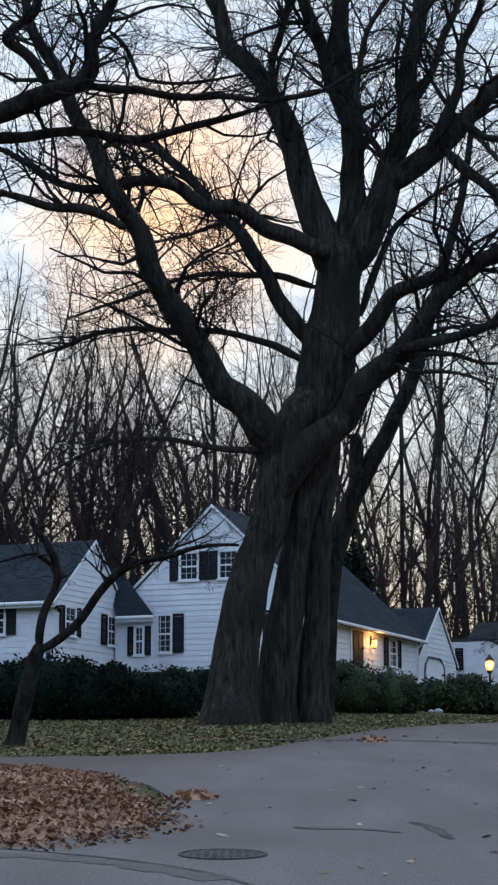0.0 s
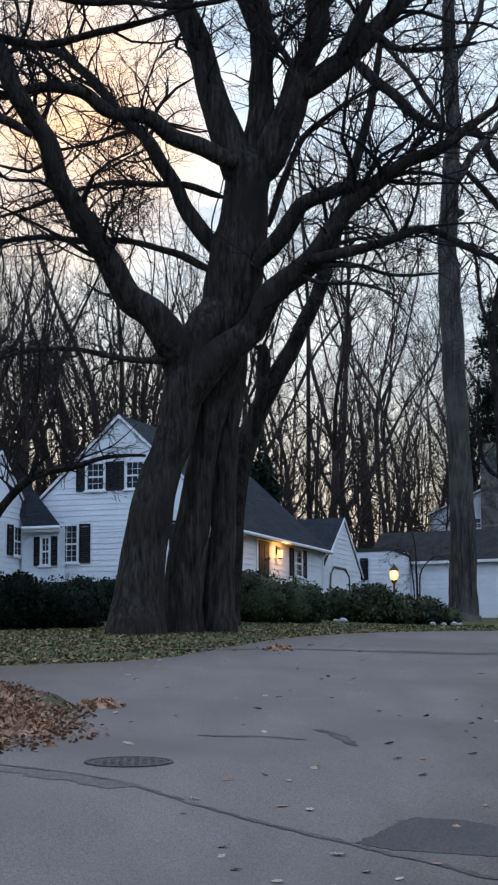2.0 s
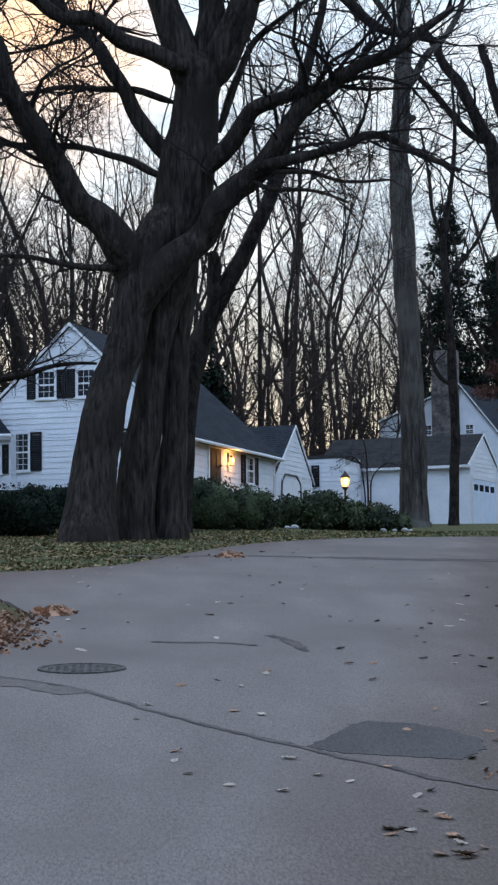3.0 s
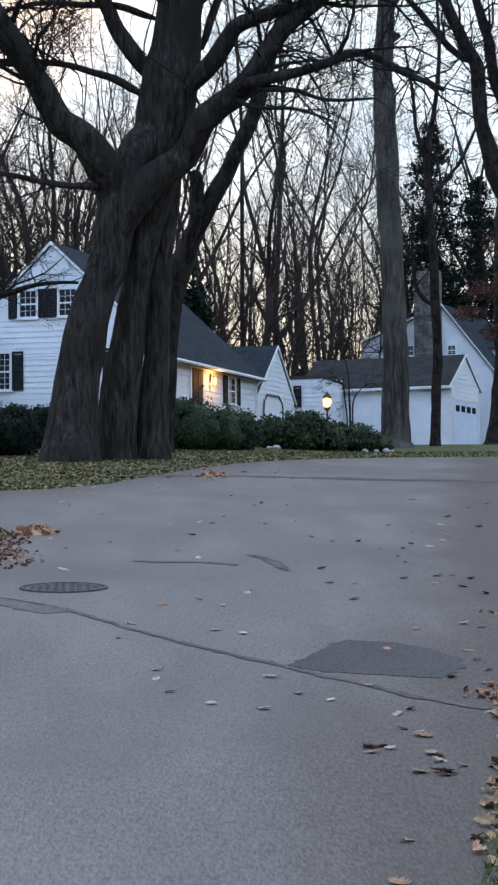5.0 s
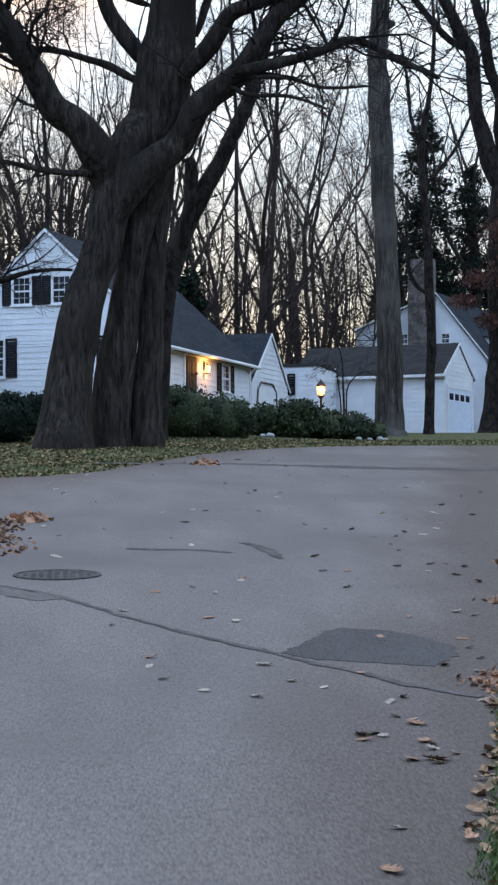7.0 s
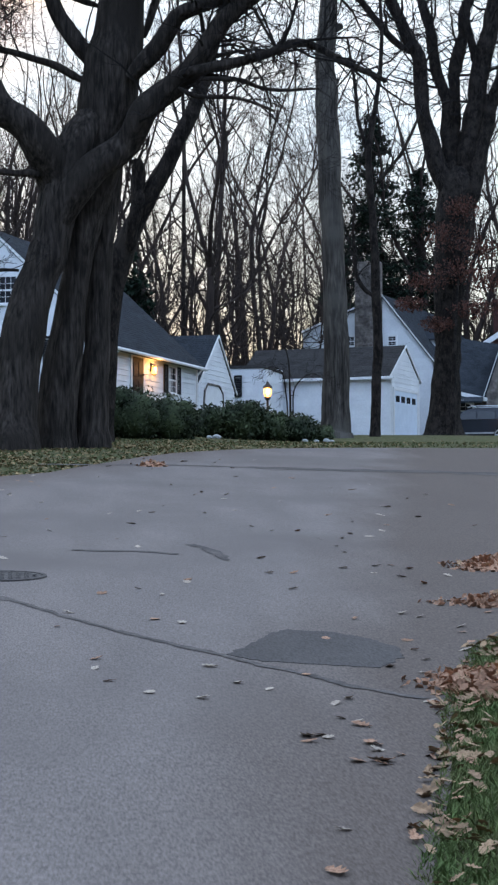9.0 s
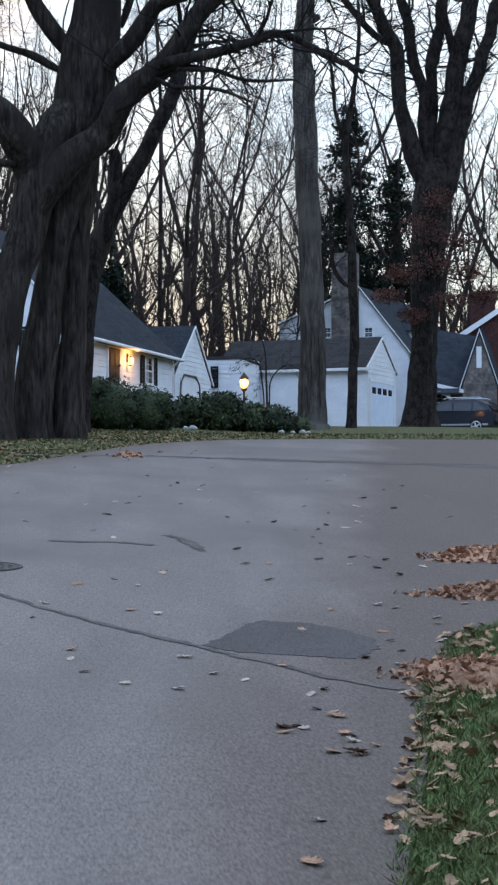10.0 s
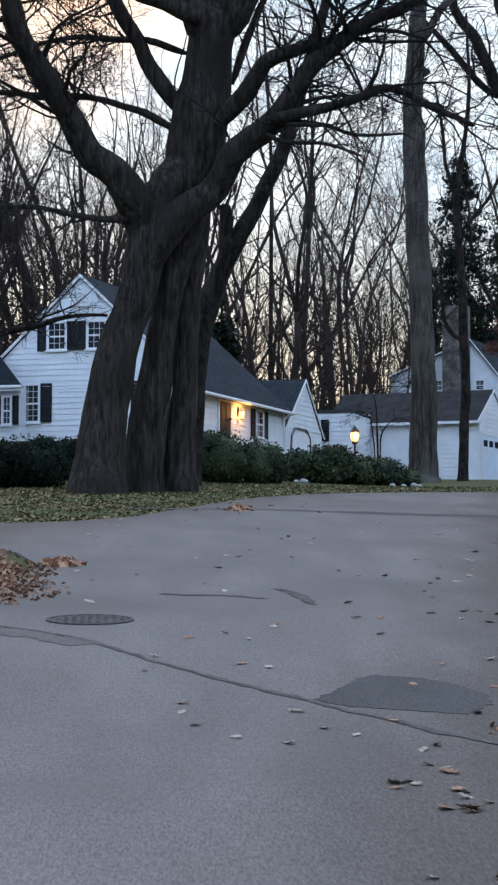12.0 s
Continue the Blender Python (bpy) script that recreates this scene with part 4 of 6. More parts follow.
def roof_slope(house, a, b, c, d, mat, course=0.16, name="roof", rows=None, overlap=True):
    """A roof plane from its eave a-b up to its ridge d-c, laid in lapped shingle courses over a deck."""
    a, b, c, d = Vector(a), Vector(b), Vector(c), Vector(d)
    n = (b - a).cross(d - a).normalized()
    if n.z < 0:
        n = -n
    deck = Shape()
    deck.prism([a, b, c, d], n * -0.12, n * 0.0)
    roof = part(name, deck, mat, house)
    count = max(2, int((d - a).length / course))
    lay = Shape()
    for i in range(count):
        u0, u1 = i / count, min((i + 1.1) / count, 1.0)
        p, q, r, t = a.lerp(d, u0), b.lerp(c, u0), b.lerp(c, u1), a.lerp(d, u1)
        k = max(3, int((q - p).length / 0.9))
        for j in range(k):
            e0, e1 = j / k + (0.0 if j == 0 else 0.004), (j + 1) / k
            v = [p.lerp(q, e0), p.lerp(q, e1), t.lerp(r, e1), t.lerp(r, e0)]
            lay.add([v[0] + n * 0.012, v[1] + n * 0.012, v[2] + n * 0.005, v[3] + n * 0.005, v[0] + n * 0.001, v[1] + n * 0.001], [(0, 1, 2, 3), (4, 5, 1, 0)])
    ob = part("shingles", lay, mat, roof)
    tagged(ob, kind="stuff")
    return roof


def rake(house, a, b, size=0.16, off=(0, 0, 0), mat=None, name="rake_board"):
    """A trim board from a to b."""
    a, b = Vector(a) + Vector(off), Vector(b) + Vector(off)
    s = Shape()
    side = (b - a).cross(Vector((0, 0, 1))).normalized() * 0.02
    up = Vector((0, 0, size))
    s.prism([a - up, b - up, b, a], -side, side)
    part(name, s, mat or TRIM, house)


def gutter(house, a, b):
    s = Shape()
    s.tube([a, b], [0.065, 0.065], 8)
    part("gutter", s, TRIM, house)


HC, HROT = (2.75, 63.5, 0.0), -22.5
BASE = 5.45

# the main white house
house = thing("house", HC, HROT, "white clapboard house with dark shingle roof and black shutters", "house")
front = Face(house, -8.7, 0, 1, 0, 8.7)
clad(front, BASE, 7.35, 11.30)
corner_boards(front, BASE, 7.35)
window(front, 8.7 - 5.56, 8.7 - 4.94, 8.75, 9.69, 3, 2, sw=0.34)
window(front, 8.7 - 4.03, 8.7 - 3.41, 8.75, 9.69, 3, 2, sw=0.34)
window(front, 8.7 - 6.56, 8.7 - 5.96, 6.2, 7.5, 3, 3, left=False, sw=0.42)
window(front, 8.7 - 3.2, 8.7 - 2.5, 6.2, 7.5, 3, 3, sw=0.42)
vent = Shape()
for i in range(6):
    w = 0.55 * (1 - i / 6)
    front.block(vent, 4.35 - w, 4.35 + w, 10.15 + i * 0.13, 10.24 + i * 0.13, 0.02, 0.055)
part("gable_vent", vent, TRIM, house, "triangular louvred vent")
side = Face(house, 0, 0, 0, 1, 10.2)
clad(side, BASE, 7.35)
corner_boards(side, BASE, 7.35)
rear = Face(house, 0, 10.2, -1, 0, 8.7)
clad(rear, BASE, 7.35, 11.30, board=0.4)
lee = Face(house, -8.7, 10.2, 0, -1, 10.2)
clad(lee, BASE, 7.35, board=0.4)
roof_slope(house, (0.32, -0.07, 7.10), (0.32, 10.45, 7.10), (-4.35, 10.45, 11.42), (-4.35, -0.07, 11.42), SHINGLE)
roof_slope(house, (-9.02, -0.07, 7.10), (-9.02, 10.45, 7.10), (-4.35, 10.45, 11.42), (-4.35, -0.07, 11.42), SHINGLE)
for y in (-0.095, 10.47):
    rake(house, (0.32, y, 7.10), (-4.35, y, 11.42), 0.12)
    rake(house, (-9.02, y, 7.10), (-4.35, y, 11.42), 0.12)
gutter(house, (0.36, -0.25, 7.08), (0.36, 10.45, 7.08))
for y in (0.2, 9.9):
    s = Shape()
    s.tube([(0.34, y, 7.05), (0.12, y, 6.8), (0.10, y, 5.5)], [0.04] * 3, 8)
    part("downpipe", s, TRIM, house)
# entrance with a wall lantern
door = Shape()
side.block(door, 2.35, 3.55, BASE, 7.0, -0.02, 0.05)
for s0 in (2.47, 3.03):
    for z0 in (5.6, 6.3):
        side.block(door, s0, s0 + 0.4, z0, z0 + 0.55, 0.05, 0.065)
dr = part("door", door, DOORWOOD, house, "dark panelled front door")
knob = Shape()
knob.tube([side.at(3.42, 6.4, 0.06), side.at(3.42, 6.4, 0.13)], [0.035, 0.04], 8)
part("door_handle", knob, BRASS, dr)
dtrim = Shape()
for a, b, c, d in ((2.2, 2.34, BASE, 7.1), (3.56, 3.7, BASE, 7.1), (2.34, 3.56, 7.0, 7.12)):
    side.block(dtrim, a, b, c, d, 0.0, 0.06)
part("door_frame", dtrim, TRIM, house)
window(side, 6.5, 7.4, 5.95, 6.92, 2, 2, sw=0.45, blind=True)
lantern = thing("wall_lantern", (0, 0, 0), 0, "lit wall lantern with warm glow beside the door", "lamp")
lantern.matrix_basis = house.matrix_basis @ pose(0.16, 4.45, 6.62)
s = Shape()
s.box(-0.14, -0.11, -0.06, 0.06, -0.02, 0.3)
s.tube([(-0.11, 0, 0.2), (-0.02, 0, 0.26), (0.0, 0, 0.2)], [0.012] * 3, 6)
s.tube([(0, 0, 0.2), (0, 0, 0.15)], [0.02, 0.11], 8)
s.tube([(0, 0, -0.17), (0, 0, -0.13)], [0.06, 0.09], 8)
part("bracket", s, BRASS, lantern)
s = Shape()
s.tube([(0, 0, -0.12), (0, 0, 0.0), (0, 0, 0.14)], [0.07, 0.09, 0.08], 10)
part("glass_globe", s, GLOW, lantern, "glowing warm glass")
bulb = new("lantern_light", bpy.data.lights.new("lantern_light", "POINT"))
bulb.data.energy, bulb.data.color, bulb.data.shadow_soft_size = 26, (1.0, 0.44, 0.11), 0.1
bulb.matrix_basis = house.matrix_basis @ pose(0.40, 4.45, 6.72)

# the low wing that joins the two white gables
wing = thing("house_wing", HC, HROT, "low white clapboard wing with dark hipped roof", "house")
f = Face(wing, -7.9, -0.5, 1, 0, 1.46)
clad(f, BASE, 7.5)
window(f, 0.83, 1.08, 6.1, 7.05, 2, 2, sw=0.23)
clad(Face(wing, -6.44, -0.5, 0, 1, 0.46), BASE, 7.5)
roof_slope(wing, (-7.75, -0.75, 7.42), (-6.25, -0.75, 7.42), (-8.05, -0.06, 9.3), (-8.6, -0.06, 9.2), SHINGLE)
rake(wing, (-7.75, -0.77, 7.42), (-6.25, -0.77, 7.42), 0.16, name="fascia")
gutter(wing, (-7.75, -0.83, 7.40), (-6.25, -0.83, 7.40))
shutter(Face(wing, -7.97, 0.0, 0, 1, 1.0), -0.42, 6.3, 7.4, 0.3)

# the neighbouring gabled house
annex = thing("gabled_house", HC, HROT, "white clapboard house end with steep gable and grey roof", "house")
f = Face(annex, -8.0, -4.86, 0, 1, 5.3)
clad(f, 5.55, 7.74, 9.95, peak=0.52)
corner_boards(f, 5.55, 7.74, right=False)
window(f, 0.66, 1.32, 6.58, 7.5, 2, 2, sw=0.32)
window(f, 3.85, 4.40, 6.45, 7.44, 2, 2, sw=0.42)
g = Face(annex, -20.0, -4.86, 1, 0, 12.0)
clad(g, 5.55, 7.74)
corner_boards(g, 5.55, 7.74)
window(g, 9.2, 10.05, 6.6, 7.55, 3, 2, sw=0.36)
clad(Face(annex, -8.0, 0.44, -1, 0, 12.0), 5.55, 7.74, board=0.4)
clad(Face(annex, -20.0, 0.44, 0, -1, 5.3), 5.55, 7.74, 9.95, board=0.4, peak=0.48)
roof_slope(annex, (-20.2, -5.15, 7.60), (-7.95, -5.15, 7.60), (-7.95, -2.10, 10.06), (-20.2, -2.10, 10.06), SHINGLE)
roof_slope(annex, (-20.2, 0.70, 7.60), (-7.95, 0.70, 7.60), (-7.95, -2.10, 10.06), (-20.2, -2.10, 10.06), SHINGLE)
rake(annex, (-7.925, -5.15, 7.60), (-7.925, -2.10, 10.06), 0.10)
rake(annex, (-7.925, 0.70, 7.60), (-7.925, -2.10, 10.06), 0.10)
rake(annex, (-20.2, -5.17, 7.60), (-7.85, -5.17, 7.60), 0.16, name="fascia")
gutter(annex, (-20.2, -5.23, 7.58), (-7.85, -5.23, 7.58))
s = Shape()
s.box(-7.98, -7.8, -4.95, -4.8, 7.40, 7.5)
s.tube([(-7.85, -4.9, 7.42), (-7.75, -5.05, 7.32)], [0.05, 0.08], 8)
part("floodlight", s, BRASS, annex, "small dark floodlight under the eave")

# the gabled garage wing behind
rear_wing = thing("garage_wing", HC, HROT, "white gabled garage wing with dark roof behind the hedge", "garage")
f = Face(rear_wing, 0.0, 10.4, 0, 1, 5.2)
clad(f, 5.2, 6.55, 8.6, peak=0.53)
arch = Shape()
f.block(arch, 0.75, 3.3, 5.0, 6.45, 0.0, 0.05)
ad = part("garage_door", arch, TRIM, rear_wing, "pale grey garage door with an arched head")
hood = Shape()
hood.tube([f.at(0.6, 5.6, 0.06), f.at(0.75, 6.3, 0.06), f.at(1.2, 6.6, 0.06), f.at(2.8, 6.6, 0.06), f.at(3.3, 6.3, 0.06), f.at(3.45, 5.6, 0.06)], [0.04] * 6, 6)
part("door_surround", hood, STONE, rear_wing)
roof_slope(rear_wing, (-7.0, 10.2, 6.45), (0.04, 10.2, 6.45), (0.04, 13.15, 8.72), (-7.0, 13.15, 8.72), SHINGLE)
roof_slope(rear_wing, (-7.0, 15.85, 6.45), (0.04, 15.85, 6.45), (0.04, 13.15, 8.72), (-7.0, 13.15, 8.72), SHINGLE)
clad(Face(rear_wing, 0.0, 15.6, -1, 0, 6.9), 5.2, 6.5, board=0.4)
rake(rear_wing, (0.065, 10.2, 6.45), (0.065, 13.15, 8.72), 0.1)
rake(rear_wing, (0.065, 15.85, 6.45), (0.065, 13.15, 8.72), 0.1)

low = thing("low_wing", HC, HROT, "low white wing with a black-shuttered window", "house")
f = Face(low, -1.6, 17.0, 1, 0, 2.6)
clad(f, 5.0, 7.7)
window(f, 0.85, 1.12, 6.4, 7.25, 2, 2, left=False, sw=0.34)
clad(Face(low, 1.0, 17.0, 0, 1, 3.0), 5.0, 7.7, board=0.4)
clad(Face(low, 1.0, 20.0, -1, 0, 2.6), 5.0, 7.7, board=0.4)
clad(Face(low, -1.6, 20.0, 0, -1, 3.0), 5.0, 7.7, board=0.4)
roof_slope(low, (-1.65, 16.95, 7.72), (1.05, 16.95, 7.72), (1.05, 20.1, 7.62), (-1.65, 20.1, 7.62), SHINGLE_BROWN, 0.3)

# a small flag on a slanted staff by the low wing
flag = thing("house_flag", (9.18, 79.6, 6.55), -22, "small limp flag with red and white stripes on a short staff", "flag")
s = Shape()
s.tube([(-0.25, 0.9, 0.35), (0.1, 0.0, 1.05)], [0.02, 0.016], 6)
part("staff", s, TRIM, flag)
for k in range(6):
    s = Shape()
    x0, x1 = -0.30 + k * 0.11, -0.30 + (k + 1) * 0.11
    s.prism([(x0, 0.05 * (k % 2), 0.12 + 0.02 * k), (x1, 0.05 * ((k + 1) % 2), 0.14 + 0.02 * k), (x1, 0.05 * ((k + 1) % 2), 0.86 + 0.02 * k), (x0, 0.05 * (k % 2), 0.84 + 0.02 * k)], (0, 0, 0), (0, 0.012, 0))
    part("stripe", s, FLAG_RED if k % 2 else TRIM, flag)
s = Shape()
s.prism([(-0.31, -0.014, 0.55), (-0.02, -0.014, 0.58), (-0.02, -0.014, 0.89), (-0.31, -0.014, 0.86)], (0, -0.01, 0), (0, 0.0, 0))
part("canton", s, CARPAINT, flag, "dark blue corner field")

# the detached garage
garage = thing("garage", (15.8, 79.3, 0), -29.0, "white clapboard detached garage with brown-grey roof", "garage")
GB = 4.70
f = Face(garage, 0, 0, 0, 1, 4.1)
clad(f, GB, 7.45, 8.72)
corner_boards(f, GB, 7.45)
g = Face(garage, -7.0, 0, 1, 0, 7.0)
clad(g, GB, 7.45)
corner_boards(g, GB, 7.45)
clad(Face(garage, -7.0, 4.1, 0, -1, 4.1), GB, 7.45, 8.72, board=0.4)
clad(Face(garage, 0, 4.1, -1, 0, 7.0), GB, 7.45, board=0.4)
roof_slope(garage, (-7.2, -0.3, 7.33), (0.04, -0.3, 7.33), (0.04, 2.05, 8.84), (-7.2, 2.05, 8.84), SHINGLE_BROWN)
roof_slope(garage, (-7.2, 4.4, 7.33), (0.04, 4.4, 7.33), (0.04, 2.05, 8.84), (-7.2, 2.05, 8.84), SHINGLE_BROWN)
rake(garage, (0.065, -0.3, 7.33), (0.065, 2.05, 8.84), 0.10)
rake(garage, (0.065, 4.4, 7.33), (0.065, 2.05, 8.84), 0.10)
rake(garage, (-7.2, -0.32, 7.31), (0.25, -0.32, 7.31), 0.12, name="fascia")
body = Shape()
f.block(body, 0.32, 3.72, GB, 6.72, 0.0, 0.05)
for i in range(1, 4):
    f.block(body, 0.36, 3.68, GB + i * 0.48 - 0.03, GB + i * 0.48, 0.05, 0.06)
gd = part("garage_door", body, DOORWHITE, garage, "white panelled garage door with a row of small windows")
for i in range(4):
    for h in range(2):
        p = Shape()
        x0 = 0.52 + i * 0.80 + h * 0.29
        f.block(p, x0, x0 + 0.25, 6.22, 6.50, 0.05, 0.062)
        part("pane", p, GLASS, gd)
t = Shape()
for a, b, c, d in ((0.20, 0.31, GB, 6.86), (3.73, 3.86, GB, 6.86), (0.31, 3.73, 6.73, 6.86)):
    f.block(t, a, b, c, d, 0.0, 0.07)
part("door_frame", t, TRIM, garage)


# ---- houses beyond the garage ----
far_house = thing("house", (21.6, 97.0, 0), -27.0, "white clapboard house with stone chimney and dark roof behind the garage", "house")
FB = 5.2
f = Face(far_house, -7.3, 0, 1, 0, 7.3)
clad(f, FB, 9.5, 13.0, board=0.22, peak=0.62)
# the rear half of the gable stands higher under a shallow roof
upper = Shape()
upper.prism([(-7.3, 0, 9.4), (-2.75, 0, 12.95), (-2.75, 0, 13.0), (-7.3, 0, 11.25)], (0, 0.0, 0), (0, 0.18, 0))
part("gable_wall", upper, SIDING, far_house)
window(f, 2.53, 2.92, 10.38, 10.88, 2, 2, False, False)
window(f, 4.87, 5.27, 10.32, 10.82, 2, 2, False, False)
clad(Face(far_house, 0, 0, 0, 1, 15.0), FB, 9.5, board=0.4)
clad(Face(far_house, 0, 15.0, -1, 0, 7.3), FB, 9.5, 13.0, board=0.4, peak=0.38)
clad(Face(far_house, -7.3, 15.0, 0, -1, 15.0), FB, 11.2, board=0.4)
roof_slope(far_house, (0.25, -0.15, 9.3), (0.25, 15.2, 9.3), (-2.75, 15.2, 13.12), (-2.75, -0.15, 13.12), SHINGLE, 0.3)
roof_slope(far_house, (-7.36, -0.15, 11.27), (-7.36, 15.2, 11.27), (-2.75, 15.2, 13.12), (-2.75, -0.15, 13.12), SHINGLE, 0.3)
rake(far_house, (0.25, -0.17, 9.3), (-2.75, -0.17, 13.12), 0.10)
rake(far_house, (-7.36, -0.17, 11.27), (-2.75, -0.17, 13.12), 0.10)
ch = Shape()
crng = random.Random(5)
z = FB - 0.4
while z < 14.9:
    x = -4.15
    h = crng.uniform(0.10, 0.20)
    while x < -2.82:
        w = crng.uniform(0.14, 0.32)
        o = crng.uniform(0, 0.05)
        ch.box(x, min(x + w, -2.78) - 0.02, -0.62 - o, 0.0, z, z + h - 0.02)
        x += w
    z += h
ch.box(-4.18, -2.78, -0.58, 0.02, FB - 0.4, 14.85)
part("chimney", ch, STONE, far_house, "rough grey fieldstone chimney")
d = Shape()
d.box(-1.6, -0.2, 3.2, 4.7, 9.4, 10.9)
dm = part("dormer", d, SIDING, far_house, "white dormer in the roof")
d = Shape()
d.prism([(-2.4, 3.0, 10.85), (0.0, 3.0, 10.85), (0.0, 3.95, 11.5), (-2.4, 3.95, 11.5)], (0, 0, 0), (0, 0, 0.06))
d.prism([(-2.4, 4.9, 10.85), (0.0, 4.9, 10.85), (0.0, 3.95, 11.5), (-2.4, 3.95, 11.5)], (0, 0, 0), (0, 0, 0.06))
part("dormer_roof", d, SHINGLE, dm)

stone_house = thing("stone_house", (23.6, 92.6, 0), -18.0, "grey fieldstone gabled house with white trim and porch", "house")
f = Face(stone_house, -0.15, 0, 1, 0, 1.75)
clad(f, 4.9, 7.45, 10.3, board=0.45, mat=STONE)
rake(stone_house, (-0.3, -0.06, 7.3), (0.73, -0.06, 10.35), 0.12)
rake(stone_house, (1.75, -0.06, 7.3), (0.73, -0.06, 10.35), 0.12)
roof_slope(stone_house, (-0.3, -0.05, 7.3), (-0.3, 9.0, 7.3), (0.73, 9.0, 10.4), (0.73, -0.05, 10.4), SHINGLE, 0.3)
roof_slope(stone_house, (1.75, -0.05, 7.3), (1.75, 9.0, 7.3), (0.73, 9.0, 10.4), (0.73, -0.05, 10.4), SHINGLE, 0.3)
gw = Shape()
f.block(gw, 0.72, 0.98, 8.3, 9.4, 0.03, 0.08)
part("window", gw, TRIM, stone_house, "narrow white attic window")
g = Face(stone_house, -2.35, 0.4, 1, 0, 2.2)
clad(g, 4.9, 7.5, board=0.45, mat=STONE)
window(g, 0.75, 1.45, 6.1, 7.0, 2, 2, False, False)
roof_slope(stone_house, (-2.45, 0.0, 7.75), (-0.1, 0.0, 7.2), (0.6, 3.6, 10.2), (-1.6, 3.6, 10.6), SHINGLE, 0.3)
rake(stone_house, (-2.45, -0.02, 7.75), (-0.1, -0.02, 7.2), 0.2, name="fascia")
s = Shape()
for k in range(9):
    a, b = math.pi * k / 9, math.pi * (k + 1) / 9
    s.tube([(-1.4 - 0.95 * math.cos(a), -0.7, 6.0 + 1.0 * math.sin(a)), (-1.4 - 0.95 * math.cos(b), -0.7, 6.0 + 1.0 * math.sin(b))], [0.07, 0.07], 6)
for x in (-2.35, -0.45):
    s.tube([(x, -0.7, 4.6), (x, -0.7, 6.0)], [0.08, 0.07], 8)
part("porch_arch", s, TRIM, stone_house, "white arched porch frame")
s = Shape()
s.prism([(-2.6, -0.9, 6.9), (-0.3, -0.9, 6.9), (-0.3, 0.4, 7.3), (-2.6, 0.4, 7.3)], (0, 0, 0), (0, 0, 0.09))
part("porch_roof", s, SHINGLE, stone_house)

brick_house = thing("brick_house", (27.4, 105.0, 0), -12.0, "dark red brick house with broad white rake boards", "house")
f = Face(brick_house, -0.5, 0, 1, 0, 9.0)
clad(f, 5.0, 11.2, 14.2, board=0.5, mat=BRICK)
rake(brick_house, (-1.3, -0.3, 11.0), (4.0, -0.3, 14.5), 0.35)
roof_slope(brick_house, (-1.3, -0.3, 11.0), (-1.3, 10, 11.0), (4.0, 10, 14.5), (4.0, -0.3, 14.5), SHINGLE, 0.3)
roof_slope(brick_house, (9.3, -0.3, 11.0), (9.3, 10, 11.0), (4.0, 10, 14.5), (4.0, -0.3, 14.5), SHINGLE, 0.3)
clad(Face(brick_house, -0.5, 10, 0, -1, 10.0), 5.0, 11.2, board=0.5, mat=BRICK)
s = Shape()
s.box(-0.2, 1.3, 3.0, 4.2, 10.5, 14.0)
s.box(-0.28, 1.38, 2.92, 4.28, 13.75, 14.05)
part("chimney", s, BRICK, brick_house, "red brick chimney")


